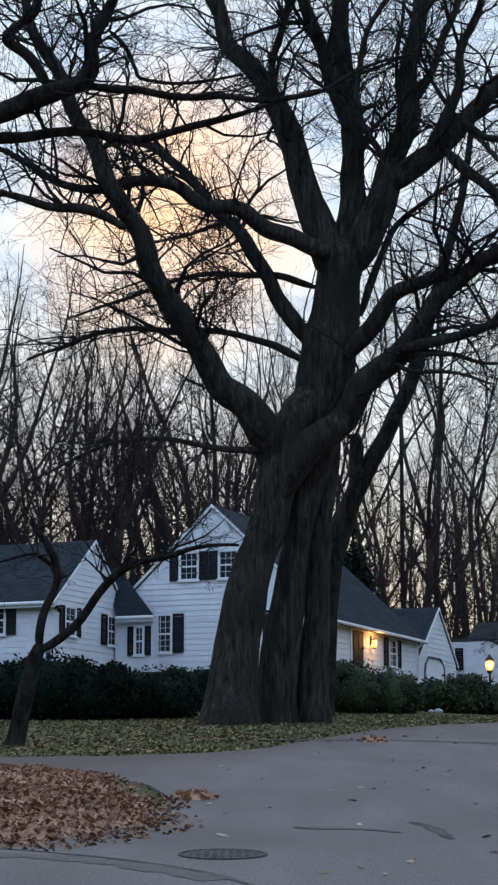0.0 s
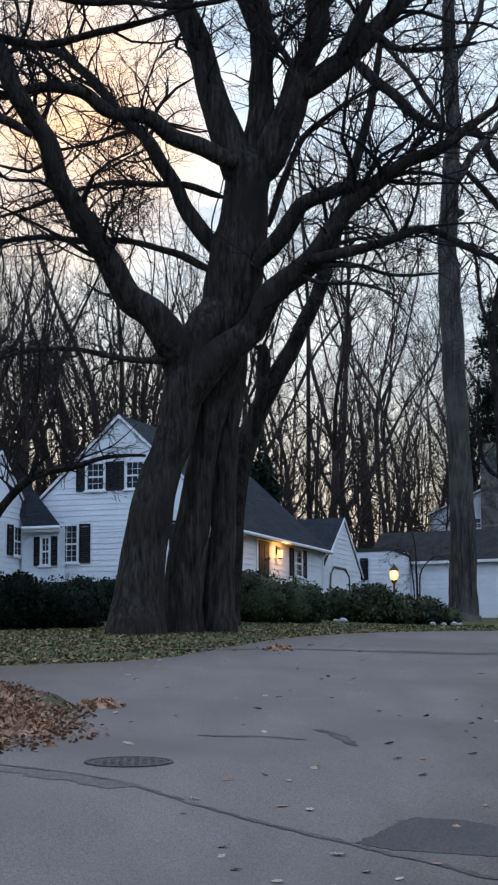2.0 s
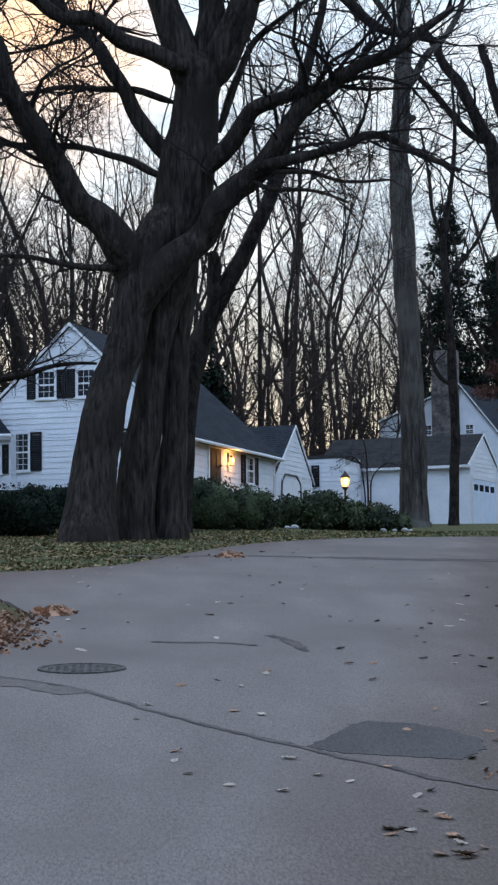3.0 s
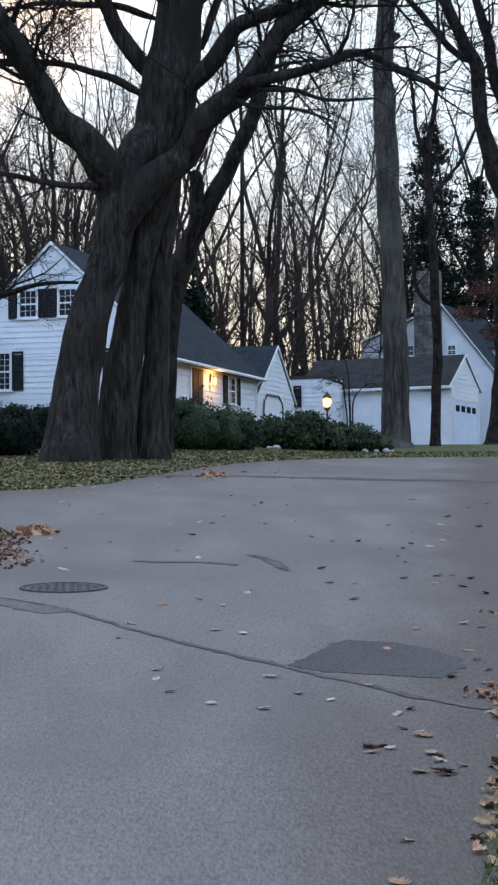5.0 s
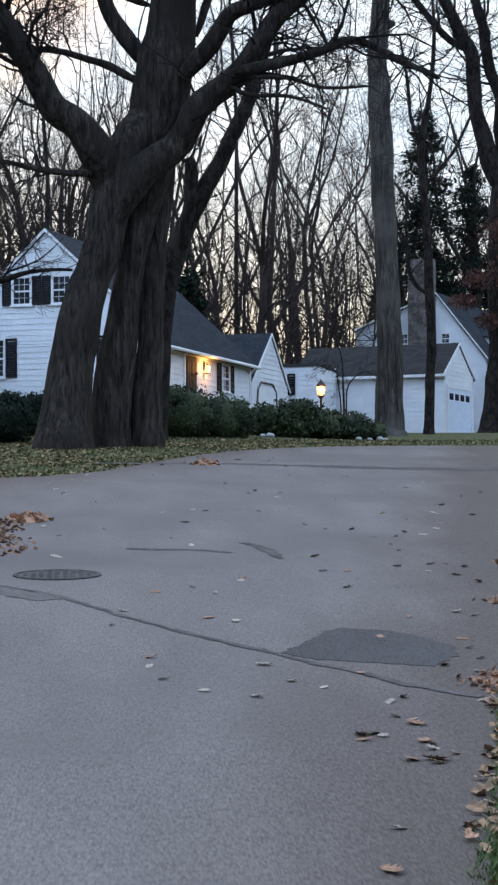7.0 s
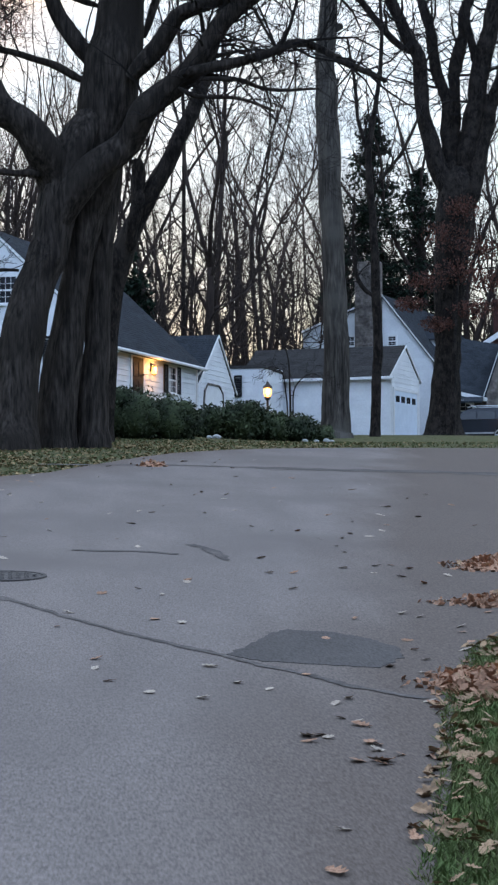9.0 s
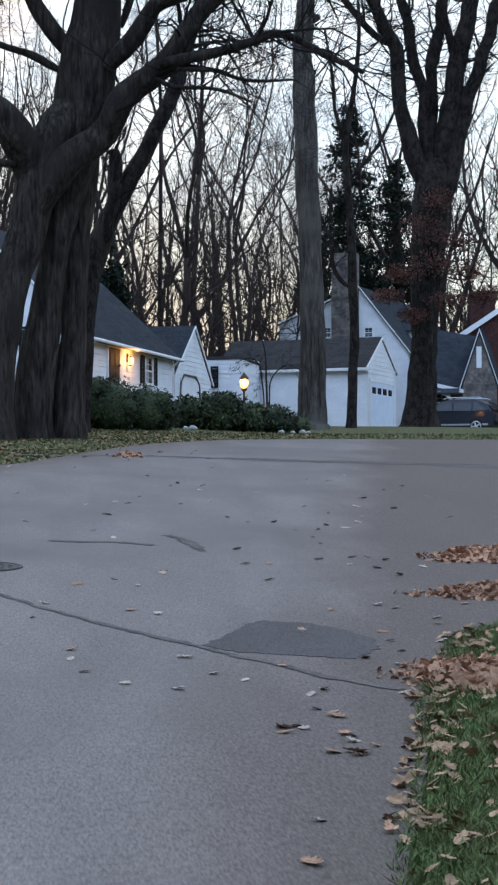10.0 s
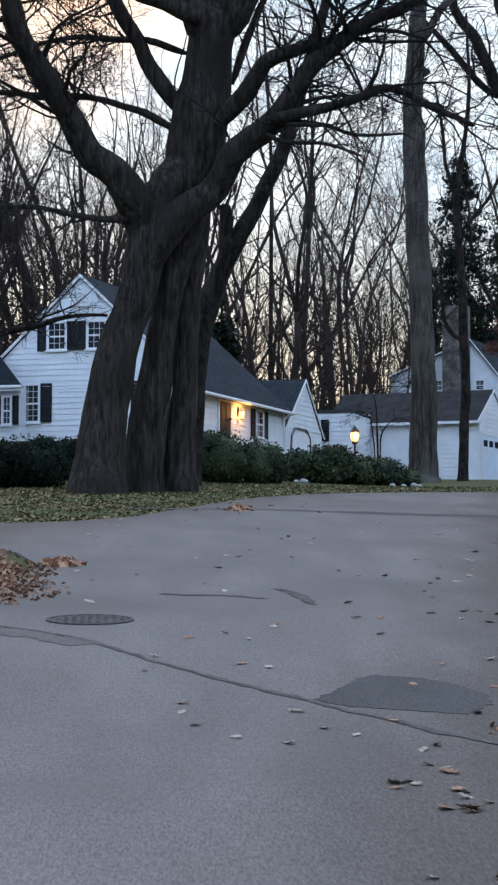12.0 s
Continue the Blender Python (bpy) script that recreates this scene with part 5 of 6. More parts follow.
# ---- parked car ----
def parked_car(at, rz):
    car = thing("car", at, rz, "dark blue sport utility car parked on the far driveway", "car")
    # side profile, x along the car from tail to nose
    prof = [(-2.3, 0.42), (-2.36, 0.75), (-2.30, 1.05), (-1.95, 1.12), (1.05, 1.06), (1.9, 0.95), (2.25, 0.8), (2.33, 0.5), (2.25, 0.32), (-2.2, 0.32)]
    bm = bmesh.new()
    a = [bm.verts.new((x, -0.92, z)) for x, z in prof]
    b = [bm.verts.new((x, 0.92, z)) for x, z in prof]
    bm.faces.new(a)
    bm.faces.new(b[::-1])
    for i in range(len(prof)):
        j = (i + 1) % len(prof)
        bm.faces.new((a[j], a[i], b[i], b[j]))
    bmesh.ops.recalc_face_normals(bm, faces=bm.faces)
    bmesh.ops.bevel(bm, geom=bm.edges[:], offset=0.06, segments=2, affect="EDGES")
    bm_part("body", bm, CARPAINT, car)
    cab = [(-2.18, 1.08), (-1.95, 1.40), (-1.60, 1.58), (-0.95, 1.68), (-0.1, 1.68), (0.35, 1.58), (1.2, 1.05)]
    bm = bmesh.new()
    a = [bm.verts.new((x, -0.86 + (z - 1.05) * 0.28, z)) for x, z in cab]
    b = [bm.verts.new((x, 0.86 - (z - 1.05) * 0.28, z)) for x, z in cab]
    bm.faces.new(a)
    bm.faces.new(b[::-1])
    for i in range(len(cab)):
        j = (i + 1) % len(cab)
        bm.faces.new((a[j], a[i], b[i], b[j]))
    bmesh.ops.recalc_face_normals(bm, faces=bm.faces)
    bmesh.ops.bevel(bm, geom=bm.edges[:], offset=0.04, segments=2, affect="EDGES")
    bm_part("cabin", bm, CARPAINT, car)
    for s in (-1, 1):
        for x0, x1, t0, t1 in ((-1.90, -1.25, -1.50, -1.25), (-1.17, -0.3, -1.17, -0.3), (-0.22, 0.85, -0.22, 0.28)):
            w = Shape()
            q = [(x0, s * 0.862, 1.12), (x1, s * 0.862, 1.12), (t1, s * 0.75, 1.52), (t0, s * 0.75, 1.52)]
            w.prism(q, (0, s * 0.005, 0), (0, s * 0.02, 0))
            part("window", w, GLASS, car, "dark tinted side window")
        r = Shape()
        r.tube([(-1.7, s * 0.66, 1.70), (-1.5, s * 0.66, 1.76), (0.0, s * 0.66, 1.76), (0.25, s * 0.66, 1.69)], [0.025] * 4, 6)
        part("roof_rail", r, ALLOY, car, "silver roof rail")
        r = Shape()
        r.box(-2.0, 2.0, s * 0.93 - 0.012, s * 0.93 + 0.012, 0.42, 0.50)
        part("sill_trim", r, ALLOY, car)
        for x in (-1.42, 1.42):
            t = Shape()
            t.tube([(x, s * 0.70, 0.36), (x, s * 0.72, 0.36), (x, s * 0.93, 0.36), (x, s * 0.945, 0.36)], [0.30, 0.36, 0.36, 0.30], 20)
            wheel = part("wheel", t, RUBBER, car)
            h = Shape()
            for k in range(5):
                w = k * 2 * math.pi / 5
                h.tube([(x, s * 0.95, 0.36), (x + 0.22 * math.cos(w), s * 0.95, 0.36 + 0.22 * math.sin(w))], [0.05, 0.035], 6)
            ring = [(x + 0.24 * math.cos(k * math.pi / 8), s * 0.95, 0.36 + 0.24 * math.sin(k * math.pi / 8)) for k in range(17)]
            h.tube(ring, [0.03] * 17, 5)
            part("rim", h, ALLOY, wheel)
        m = Shape()
        m.box(0.75, 0.95, s * 1.0 - 0.09, s * 1.0 + 0.09, 1.08, 1.22)
        part("mirror", m, CARPAINT, car)
        l = Shape()
        l.box(-2.36, -2.2, s * 0.75 - 0.14, s * 0.75 + 0.14, 0.85, 1.02)
        part("tail_light", l, BRICK, car, "red tail light")
    w = Shape()
    w.prism([(-2.16, -0.72, 1.16), (-2.16, 0.72, 1.16), (-1.90, 0.62, 1.54), (-1.90, -0.62, 1.54)], (-0.05, 0, 0), (-0.02, 0, 0.01))
    part("rear_window", w, GLASS, car, "dark tinted rear window")
    w = Shape()
    w.box(-2.40, -2.30, -0.80, 0.80, 0.42, 0.60)
    part("bumper", w, RUBBER, car)
    return car


parked_car((21.4, 86.5, ground_z(21.4, 86.5)), 150)


# ---- hedges and evergreens ----
def leaf_cloud(shape, blobs, count, size, rng, skin=0.25):
    """Small leaves over a cluster of uneven mounds (centre, radii)."""
    weights = [b[3] * b[4] + b[4] * b[5] + b[3] * b[5] for b in blobs]
    for _ in range(count):
        cx, cy, cz, rx, ry, rz = rng.choices(blobs, weights)[0]
        u = Vector((rng.gauss(0, 1), rng.gauss(0, 1), rng.gauss(0, 1))).normalized()
        k = 1 + rng.uniform(-skin, skin * 0.5) + 0.18 * noise.noise((u.x * 2.5 + cx, u.y * 2.5 + cy, u.z * 2.5))
        p = Vector((cx + u.x * rx * k, cy + u.y * ry * k, cz + u.z * rz * k))
        a = Vector((rng.uniform(-1, 1), rng.uniform(-1, 1), rng.uniform(-1, 1))).normalized()
        b = (a.cross(u + Vector((rng.uniform(-0.7, 0.7), rng.uniform(-0.7, 0.7), rng.uniform(-0.7, 0.7)))) or Vector((1, 0, 0))).normalized()
        s = size * rng.uniform(0.6, 1.4)
        shape.add([p - a * s, p + b * s * 0.45, p + a * s, p - b * s * 0.45], [(0, 1, 2, 3)])


def core(shape, blobs, shrink=0.86):
    for cx, cy, cz, rx, ry, rz in blobs:
        n, m, k = 12, 7, len(shape.v)
        for j in range(m + 1):
            th = math.pi * j / m
            for i in range(n):
                ph = 2 * math.pi * i / n
                u = Vector((math.sin(th) * math.cos(ph), math.sin(th) * math.sin(ph), math.cos(th)))
                q = shrink * (1 + 0.18 * noise.noise((u.x * 2.5 + cx, u.y * 2.5 + cy, u.z * 2.5)))
                shape.v.append((cx + u.x * rx * q, cy + u.y * ry * q, cz + u.z * rz * q))
        shape.f += [(k + j * n + i, k + j * n + (i + 1) % n, k + (j + 1) * n + (i + 1) % n, k + (j + 1) * n + i) for j in range(m) for i in range(n)]


def hedge(name, blobs, count, label, mat=None, size=0.07, seed=1, category="hedge"):
    """blobs: x, y, radius x, radius y, height."""
    rng = random.Random(seed)
    x0, y0 = blobs[0][:2]
    z0 = ground_z(x0, y0)
    hd = thing(name, (x0, y0, z0), 0, label, category)
    mounds = []
    for x, y, rx, ry, h in blobs:
        g = ground_z(x, y) - z0
        mounds.append((x - x0, y - y0, g + h * 0.40, rx, ry, h * 0.54))
        for _ in range(5):
            a, k = rng.uniform(0, 6.28), rng.uniform(0.3, 0.5)
            mounds.append((x - x0 + 0.72 * rx * math.cos(a), y - y0 + 0.72 * ry * math.sin(a), g + h * rng.uniform(0.3, 0.78), rx * k, ry * k, h * k * 0.62))
    s = Shape()
    core(s, mounds)
    tagged(part("core", s, mat or HEDGE, hd, smooth=True), kind="stuff")
    s = Shape()
    leaf_cloud(s, mounds, int(count * 1.3), size, rng, 0.34)
    tagged(part("foliage", s, mat or HEDGE, hd), kind="stuff")
    for x, y, rx, ry, h in blobs:
        s = Shape()
        s.tube([(x - x0, y - y0, ground_z(x, y) - z0 - 0.1), (x - x0 + 0.05, y - y0, ground_z(x, y) - z0 + h * 0.4)], [0.05, 0.03], 6)
        part("stem", s, TWIG, hd)
    return hd


hedge("juniper_bush", [(-6.2, 44.0, 1.2, 1.1, 1.45), (-4.8, 43.8, 1.0, 1.0, 1.62), (-3.7, 43.9, 0.95, 0.9, 1.35)], 16000, "spreading dark green juniper bush along the lawn", EVERGREEN, 0.06, 2, "bush")
hedge("juniper_bush", [(-2.9, 45.0, 0.9, 0.9, 1.2), (-2.0, 45.3, 0.8, 0.8, 1.05)], 8000, "low dark green juniper bush beside the hedge", EVERGREEN, 0.06, 3, "bush")
hedge("hedge", [(-2.4, 50.3, 0.9, 0.7, 1.22), (-1.6, 50.3, 0.8, 0.7, 1.2), (-0.8, 50.3, 0.8, 0.7, 1.22), (0.0, 50.3, 0.8, 0.7, 1.2), (0.9, 50.3, 0.8, 0.7, 1.15)], 10000, "dark clipped hedge in front of the white house", EVERGREEN, 0.045, 4)
hedge("hedge", [(2.0, 50.2, 0.8, 0.8, 1.32), (2.9, 50.2, 0.85, 0.8, 1.40), (3.75, 50.6, 0.75, 0.8, 1.22), (4.25, 51.0, 0.4, 0.6, 0.85)], 15000, "rounded green hedge below the lit entrance", HEDGE, 0.045, 5)
hedge("rhododendron", [(5.25, 53.2, 0.5, 0.6, 0.95), (6.1, 53.4, 0.75, 0.7, 1.16), (7.0, 53.8, 0.65, 0.7, 0.92), (7.9, 54.4, 0.7, 0.7, 0.84), (8.6, 54.8, 0.5, 0.6, 0.52)], 10000, "broad-leaved evergreen shrub row beside the lamp post", HEDGE, 0.065, 6, "shrub")
hedge("boxwood_shrub", [(5.4, 74.0, 0.8, 0.8, 1.0)], 1500, "small dark shrub against the garage wing", HEDGE, 0.08, 8, "shrub")
# pale stones at the foot of the shrubs
for i, (x, y, r) in enumerate(((5.35, 52.3, 0.16), (5.15, 52.35, 0.11), (8.1, 53.6, 0.12), (8.45, 53.7, 0.10), (8.8, 54.0, 0.14), (9.0, 54.2, 0.09))):
    s = Shape()
    core(s, [(0, 0, r * 0.3, r * 0.8, r * 0.6, r * 0.5)], 1.0)
    st = part("garden_stone", s, BLIND, smooth=True)
    st.matrix_basis = pose(x, y, ground_z(x, y))
    tagged(st, "pale whitish garden stone at the foot of the shrubs", "stone", "garden stones")

# lamp post
lp = (7.25, 55.6)
post = thing("lamp_post", (*lp, ground_z(*lp)), 0, "black garden lamp post with a lit warm lantern", "street lamp")
s = Shape()
s.tube([(0, 0, -0.1), (0, 0, 0.15), (0, 0, 0.2), (0, 0, 1.2)], [0.07, 0.07, 0.04, 0.035], 10)
part("pole", s, BRASS, post)
s = Shape()
s.tube([(0, 0, 1.2), (0, 0, 1.26), (0, 0, 1.3)], [0.05, 0.1, 0.1], 10)
s.tube([(0, 0, 1.58), (0, 0, 1.62), (0, 0, 1.72), (0, 0, 1.78)], [0.15, 0.14, 0.05, 0.015], 10)
for k in range(4):
    w = k * math.pi / 2 + 0.78
    s.tube([(0.09 * math.cos(w), 0.09 * math.sin(w), 1.28), (0.13 * math.cos(w), 0.13 * math.sin(w), 1.6)], [0.01, 0.01], 5)
part("lantern_frame", s, BRASS, post)
s = Shape()
s.tube([(0, 0, 1.3), (0, 0, 1.4), (0, 0, 1.5), (0, 0, 1.57)], [0.08, 0.12, 0.13, 0.11], 12)
part("globe", s, GLOW, post, "glowing warm lamp glass")
bulb2 = new("post_light", bpy.data.lights.new("post_light", "POINT"))
bulb2.data.energy, bulb2.data.color, bulb2.data.shadow_soft_size = 22, (1.0, 0.48, 0.13), 0.12
bulb2.location = (lp[0], lp[1] - 0.3, ground_z(*lp) + 1.45)


def conifer(at, tall, wide, seed, bare=0.15):
    rng = random.Random(seed)
    tr = thing("evergreen_tree", (*at, ground_z(*at)), 0, "tall dark evergreen tree with drooping branches behind the houses", "tree", "evergreens")
    s = Shape()
    s.tube([(0, 0, -0.3), (0.1, 0, tall * 0.5), (0, 0.1, tall)], [0.3, 0.2, 0.03], 8)
    part("trunk", s, BARK, tr)
    br, nd = Shape(), Shape()
    for i in range(int(tall * 6)):
        u = lerp(bare, 1, rng.random() ** 0.9)
        w = rng.uniform(0, 6.28)
        ln = wide * (1 - u) ** 0.7 * rng.uniform(0.6, 1.15) + 0.3
        z = u * tall
        tip = Vector((math.cos(w) * ln, math.sin(w) * ln, z - ln * rng.uniform(0.05, 0.35)))
        br.tube([(0, 0, z), tuple(tip * 0.5 + Vector((0, 0, z)) * 0.5 + Vector((0, 0, 0.1))), tuple(tip)], [0.04, 0.03, 0.01], 3, False)
        for k in range(int(20 + ln * 30)):
            q = Vector((0, 0, z)).lerp(tip, rng.uniform(0.2, 1.05)) + Vector((rng.gauss(0, 0.16), rng.gauss(0, 0.16), rng.gauss(-0.08, 0.12)))
            a = Vector((rng.uniform(-1, 1), rng.uniform(-1, 1), rng.uniform(-1, 0.3))).normalized() * rng.uniform(0.2, 0.42)
            b = a.cross(Vector((rng.uniform(-1, 1), rng.uniform(-1, 1), 1))).normalized() * 0.075
            nd.add([q, q + a * 0.5 + b, q + a, q + a * 0.5 - b], [(0, 1, 2, 3)])
    tagged(part("bough_mass", br, TWIG, tr), kind="stuff")
    tagged(part("foliage", nd, EVERGREEN, tr), kind="stuff")


conifer((21.2, 112.0), 21.0, 4.2, 31, 0.3)
conifer((24.6, 114.0), 18.0, 3.6, 32, 0.3)
conifer((4.6, 80.5), 7.5, 1.3, 33)


def leaf_clump(name, at, blobs, count, size, mat, label, seed):
    rng = random.Random(seed)
    s = Shape()
    for _ in range(count):
        cx, cy, cz, rx, ry, rz = rng.choice(blobs)
        u = Vector((rng.gauss(0, 1), rng.gauss(0, 1), rng.gauss(0, 1))).normalized() * rng.random() ** 0.5
        p = Vector((cx + u.x * rx, cy + u.y * ry, cz + u.z * rz))
        a = Vector((rng.uniform(-1, 1), rng.uniform(-1, 1), rng.uniform(-1.5, 0))).normalized() * size * rng.uniform(0.6, 1.3)
        b = a.cross(Vector((rng.uniform(-1, 1), rng.uniform(-1, 1), 0.2))).normalized() * size * 0.4
        s.add([p, p + a * 0.5 + b, p + a, p + a * 0.5 - b], [(0, 1, 2, 3)])
    t = Shape()
    for cx, cy, cz, rx, ry, rz in blobs:
        for _ in range(6):
            twigs(t, (cx, cy, cz - rz * 0.6), (rng.uniform(-1, 1), rng.uniform(-1, 1), rng.uniform(-0.2, 1)), max(rx, rz) * 1.2, 0.03, 2, rng)
    x, y = at
    ob = thing(name, (x, y, ground_z(x, y)), 0, label, "tree")
    st = Shape()
    st.tube([(0, 0, -0.2), (0.1, 0.05, blobs[0][2] * 0.5), tuple(blobs[0][:3])], [0.14, 0.1, 0.03], 7)
    part("trunk", st, BARK, ob, smooth=True)
    tagged(part("foliage", s, mat, ob), kind="stuff")
    part("crown", t, TWIG, ob)


# young beech that keeps its russet leaves in front of the forked tree
leaf_clump("beech_sapling", (17.2, 73.6), [(0.3, 0, 6.8, 1.1, 0.9, 0.6), (-1.1, 0, 6.3, 0.9, 0.8, 0.45), (1.7, 0.2, 6.4, 0.9, 0.7, 0.5), (0.9, 0, 5.2, 1.1, 0.6, 0.45), (-0.2, 0, 8.2, 1.0, 0.7, 0.7), (-1.7, 0.1, 5.4, 0.7, 0.5, 0.35), (2.5, 0, 5.5, 0.7, 0.5, 0.4), (1.2, 0, 7.7, 0.9, 0.6, 0.5), (-0.6, 0.1, 4.6, 0.8, 0.5, 0.35), (0.5, 0.2, 9.4, 0.8, 0.6, 0.6)], 5200, 0.10, RUSSET, "young tree holding dry russet leaves beside the forked tree", 41)
leaf_clump("leafy_oak", (-1.6, 82.0), [(-0.6, 0, 20.6, 1.7, 1.2, 1.9), (0.5, 0.4, 19.2, 1.3, 1.0, 1.7), (0.2, -0.3, 21.6, 1.6, 1.1, 1.1), (0.6, 0, 17.6, 1.0, 0.8, 1.6)], 3000, 0.10, RUSSET, "slender tree with a few dry russet leaves against the sunset", 42)
leaf_clump("leafy_oak", (8.2, 98.0), [(-0.8, 0, 34.0, 2.2, 1.5, 2.0), (0.8, 0, 35.5, 1.6, 1.5, 2.4)], 900, 0.16, RUSSET, "distant tree with dry russet leaves high up", 43)


# ---- road details ----
def on_road(x, y, lift=0.033):
    return Vector((x, y, ground_z(x, y) + lift))


def tilt_at(x, y):
    return math.degrees(math.atan2(ground_z(x, y + 0.3) - ground_z(x, y - 0.3), 0.6))


mx, my = -0.19, 14.1
cover = thing("manhole_cover", (0, 0, 0), 0, "round dark cast-iron manhole cover set in the asphalt", "manhole cover")
cover.matrix_basis = pose(mx, my, ground_z(mx, my) + 0.03, tilt_at(mx, my), 0, 0)
s = Shape()
n = 40
for r0, r1, z0, z1 in ((0.335, 0.305, 0.002, 0.012), (0.300, 0.0, 0.002, 0.008)):
    ring = [(r * math.cos(2 * math.pi * i / n), r * math.sin(2 * math.pi * i / n), z) for r, z in ((r0, -0.02), (r0, z1), (r1, z1), (r1, -0.02)) for i in range(n)]
    s.add(ring, [(k * n + i, k * n + (i + 1) % n, (k + 1) * n + (i + 1) % n, (k + 1) * n + i) for k in range(3) for i in range(n)])
part("cover_plate", s, IRON, cover)
for i in range(-4, 5):
    for j in range(-4, 5):
        if (i * i + j * j) ** 0.5 < 4.4:
            s = Shape()
            s.box(i * 0.06 - 0.017, i * 0.06 + 0.017, j * 0.06 - 0.017, j * 0.06 + 0.017, 0.006, 0.0105)
            part("stud", s, IRON, cover)


def flat_patch(name, poly, mat, label, lift=0.034, category="road patch"):
    ob = bm_part(name, sheet(poly, lift, 0.01, 0.25), mat)
    return tagged(ob, label, category, kind="structure")


def ragged(poly, amp, step, seed):
    """A hand-cut outline: points along the sides, pushed in and out a little."""
    rng, out = random.Random(seed), []
    for (x0, y0), (x1, y1) in zip(poly, poly[1:] + poly[:1]):
        k = max(1, int(math.hypot(x1 - x0, y1 - y0) / step))
        out += [(lerp(x0, x1, i / k) + rng.uniform(-amp, amp), lerp(y0, y1, i / k) + rng.uniform(-amp, amp)) for i in range(k)]
    return out


flat_patch("asphalt_patch", ragged([(1.10, 10.15), (1.26, 10.52), (1.45, 10.96), (1.55, 11.10), (1.80, 10.96), (1.99, 10.68), (2.09, 10.34), (2.05, 9.97), (1.84, 9.63), (1.63, 9.74), (1.38, 9.85), (1.23, 9.93)], 0.018, 0.05, 3), PATCH, "dark rectangular repair patch in the grey asphalt")


def seam(pts, width, seed, lift=0.0345, mat=None):
    rng = random.Random(seed)
    line = [p[:2] for p in curve_through([(x, y, 0, 0) for x, y in pts], 8)]
    left, right = [], []
    for i, (x, y) in enumerate(line):
        a, b = line[max(i - 1, 0)], line[min(i + 1, len(line) - 1)]
        dx, dy = b[0] - a[0], b[1] - a[1]
        ln = math.hypot(dx, dy) or 1
        w = width * rng.uniform(0.5, 1.3)
        ox, oy = rng.uniform(-0.01, 0.01), rng.uniform(-0.01, 0.01)
        left.append((x - dy / ln * w + ox, y + dx / ln * w + oy))
        right.append((x + dy / ln * w + ox, y - dx / ln * w + oy))
    s = Shape()
    s.v = [tuple(on_road(*p, lift)) for p in left + right]
    k = len(line)
    s.f = [(k + i, k + i + 1, i + 1, i) for i in range(k - 1)]
    tagged(part("tar_seam", s, mat or TAR), "thin dark tar-sealed crack across the asphalt", "crack", "tar seams", "structure")


seam([(-2.6, 14.9), (-1.62, 14.35), (-0.9, 13.75), (-0.42, 13.2), (-0.13, 12.7), (0.16, 11.98), (0.45, 11.31), (0.72, 10.75), (1.06, 10.13), (1.21, 9.81), (1.43, 9.45), (1.63, 9.05), (1.9, 8.71)], 0.028, 1)
seam([(-3.0, 14.3), (-1.62, 14.0), (-1.26, 13.8), (-0.88, 13.5), (-0.54, 13.1), (-0.2, 12.6)], 0.15, 6, 0.0338, TAR_FADED)
seam([(0.2, 31.6), (1.36, 31.3), (2.3, 31.3), (3.38, 30.6), (4.36, 29.7), (5.39, 29.2), (6.5, 28.9)], 0.16, 2)
seam([(3.6, 30.6), (5.0, 29.6), (6.5, 28.9), (7.6, 28.0), (9.2, 27.2)], 0.4, 7, 0.0338)
seam([(0.39, 16.15), (0.65, 16.04), (0.95, 16.01), (1.27, 15.72)], 0.05, 4)
seam([(1.45, 16.6), (1.57, 16.18), (1.64, 15.19)], 0.05, 5)


# ---- fallen leaves ----
def leaf_outline(rng, lobes=4):
    """Half of a lobed oak leaf as (along, across) pairs."""
    pts = [(0.0, 0.02)]
    for i in range(lobes):
        u = (i + 0.6) / (lobes + 0.4)
        w = 0.34 * math.sin(math.pi * min(u * 0.9 + 0.12, 1)) * rng.uniform(0.8, 1.2)
        pts += [(u - 0.05, w * 0.62), (u + 0.06, w)]
    return pts + [(1.0, 0.0)]


def leaf_mesh(seed, curl=0.35):
    rng = random.Random(seed)
    half = leaf_outline(rng)
    s = Shape()
    spine = [(u - 0.5, 0.0, curl * (u - 0.5) ** 2 * rng.uniform(0.5, 1.2)) for u, w in half]
    up = [(u - 0.5, w, p[2] + abs(w) * curl * rng.uniform(0.4, 1.3)) for (u, w), p in zip(half, spine)]
    dn = [(u - 0.5, -w * rng.uniform(0.85, 1.1), p[2] + abs(w) * curl * rng.uniform(0.2, 1.2)) for (u, w), p in zip(half, spine)]
    n = len(half)
    s.v = spine + up + dn
    s.f = [(i, i + 1, n + i + 1, n + i) for i in range(n - 1)] + [(i + 1, i, 2 * n + i, 2 * n + i + 1) for i in range(n - 1)]
    return s


LEAVES = [leaf_mesh(500 + i, 0.08 + 0.07 * (i % 5)) for i in range(10)]
LEAF_DATA = {m.name: [sh.mesh("leaf", m) for sh in LEAVES] for m in (DRYLEAF, PALELEAF, BLEACHED)}


def leaf_pose(x, y, z, size, rng, lay=18):
    return pose(x, y, z, tilt_at(x, y) * 0 + rng.uniform(-lay, lay) + 4, rng.uniform(-lay, lay), rng.uniform(0, 360)) @ Matrix.Scale(size, 4)


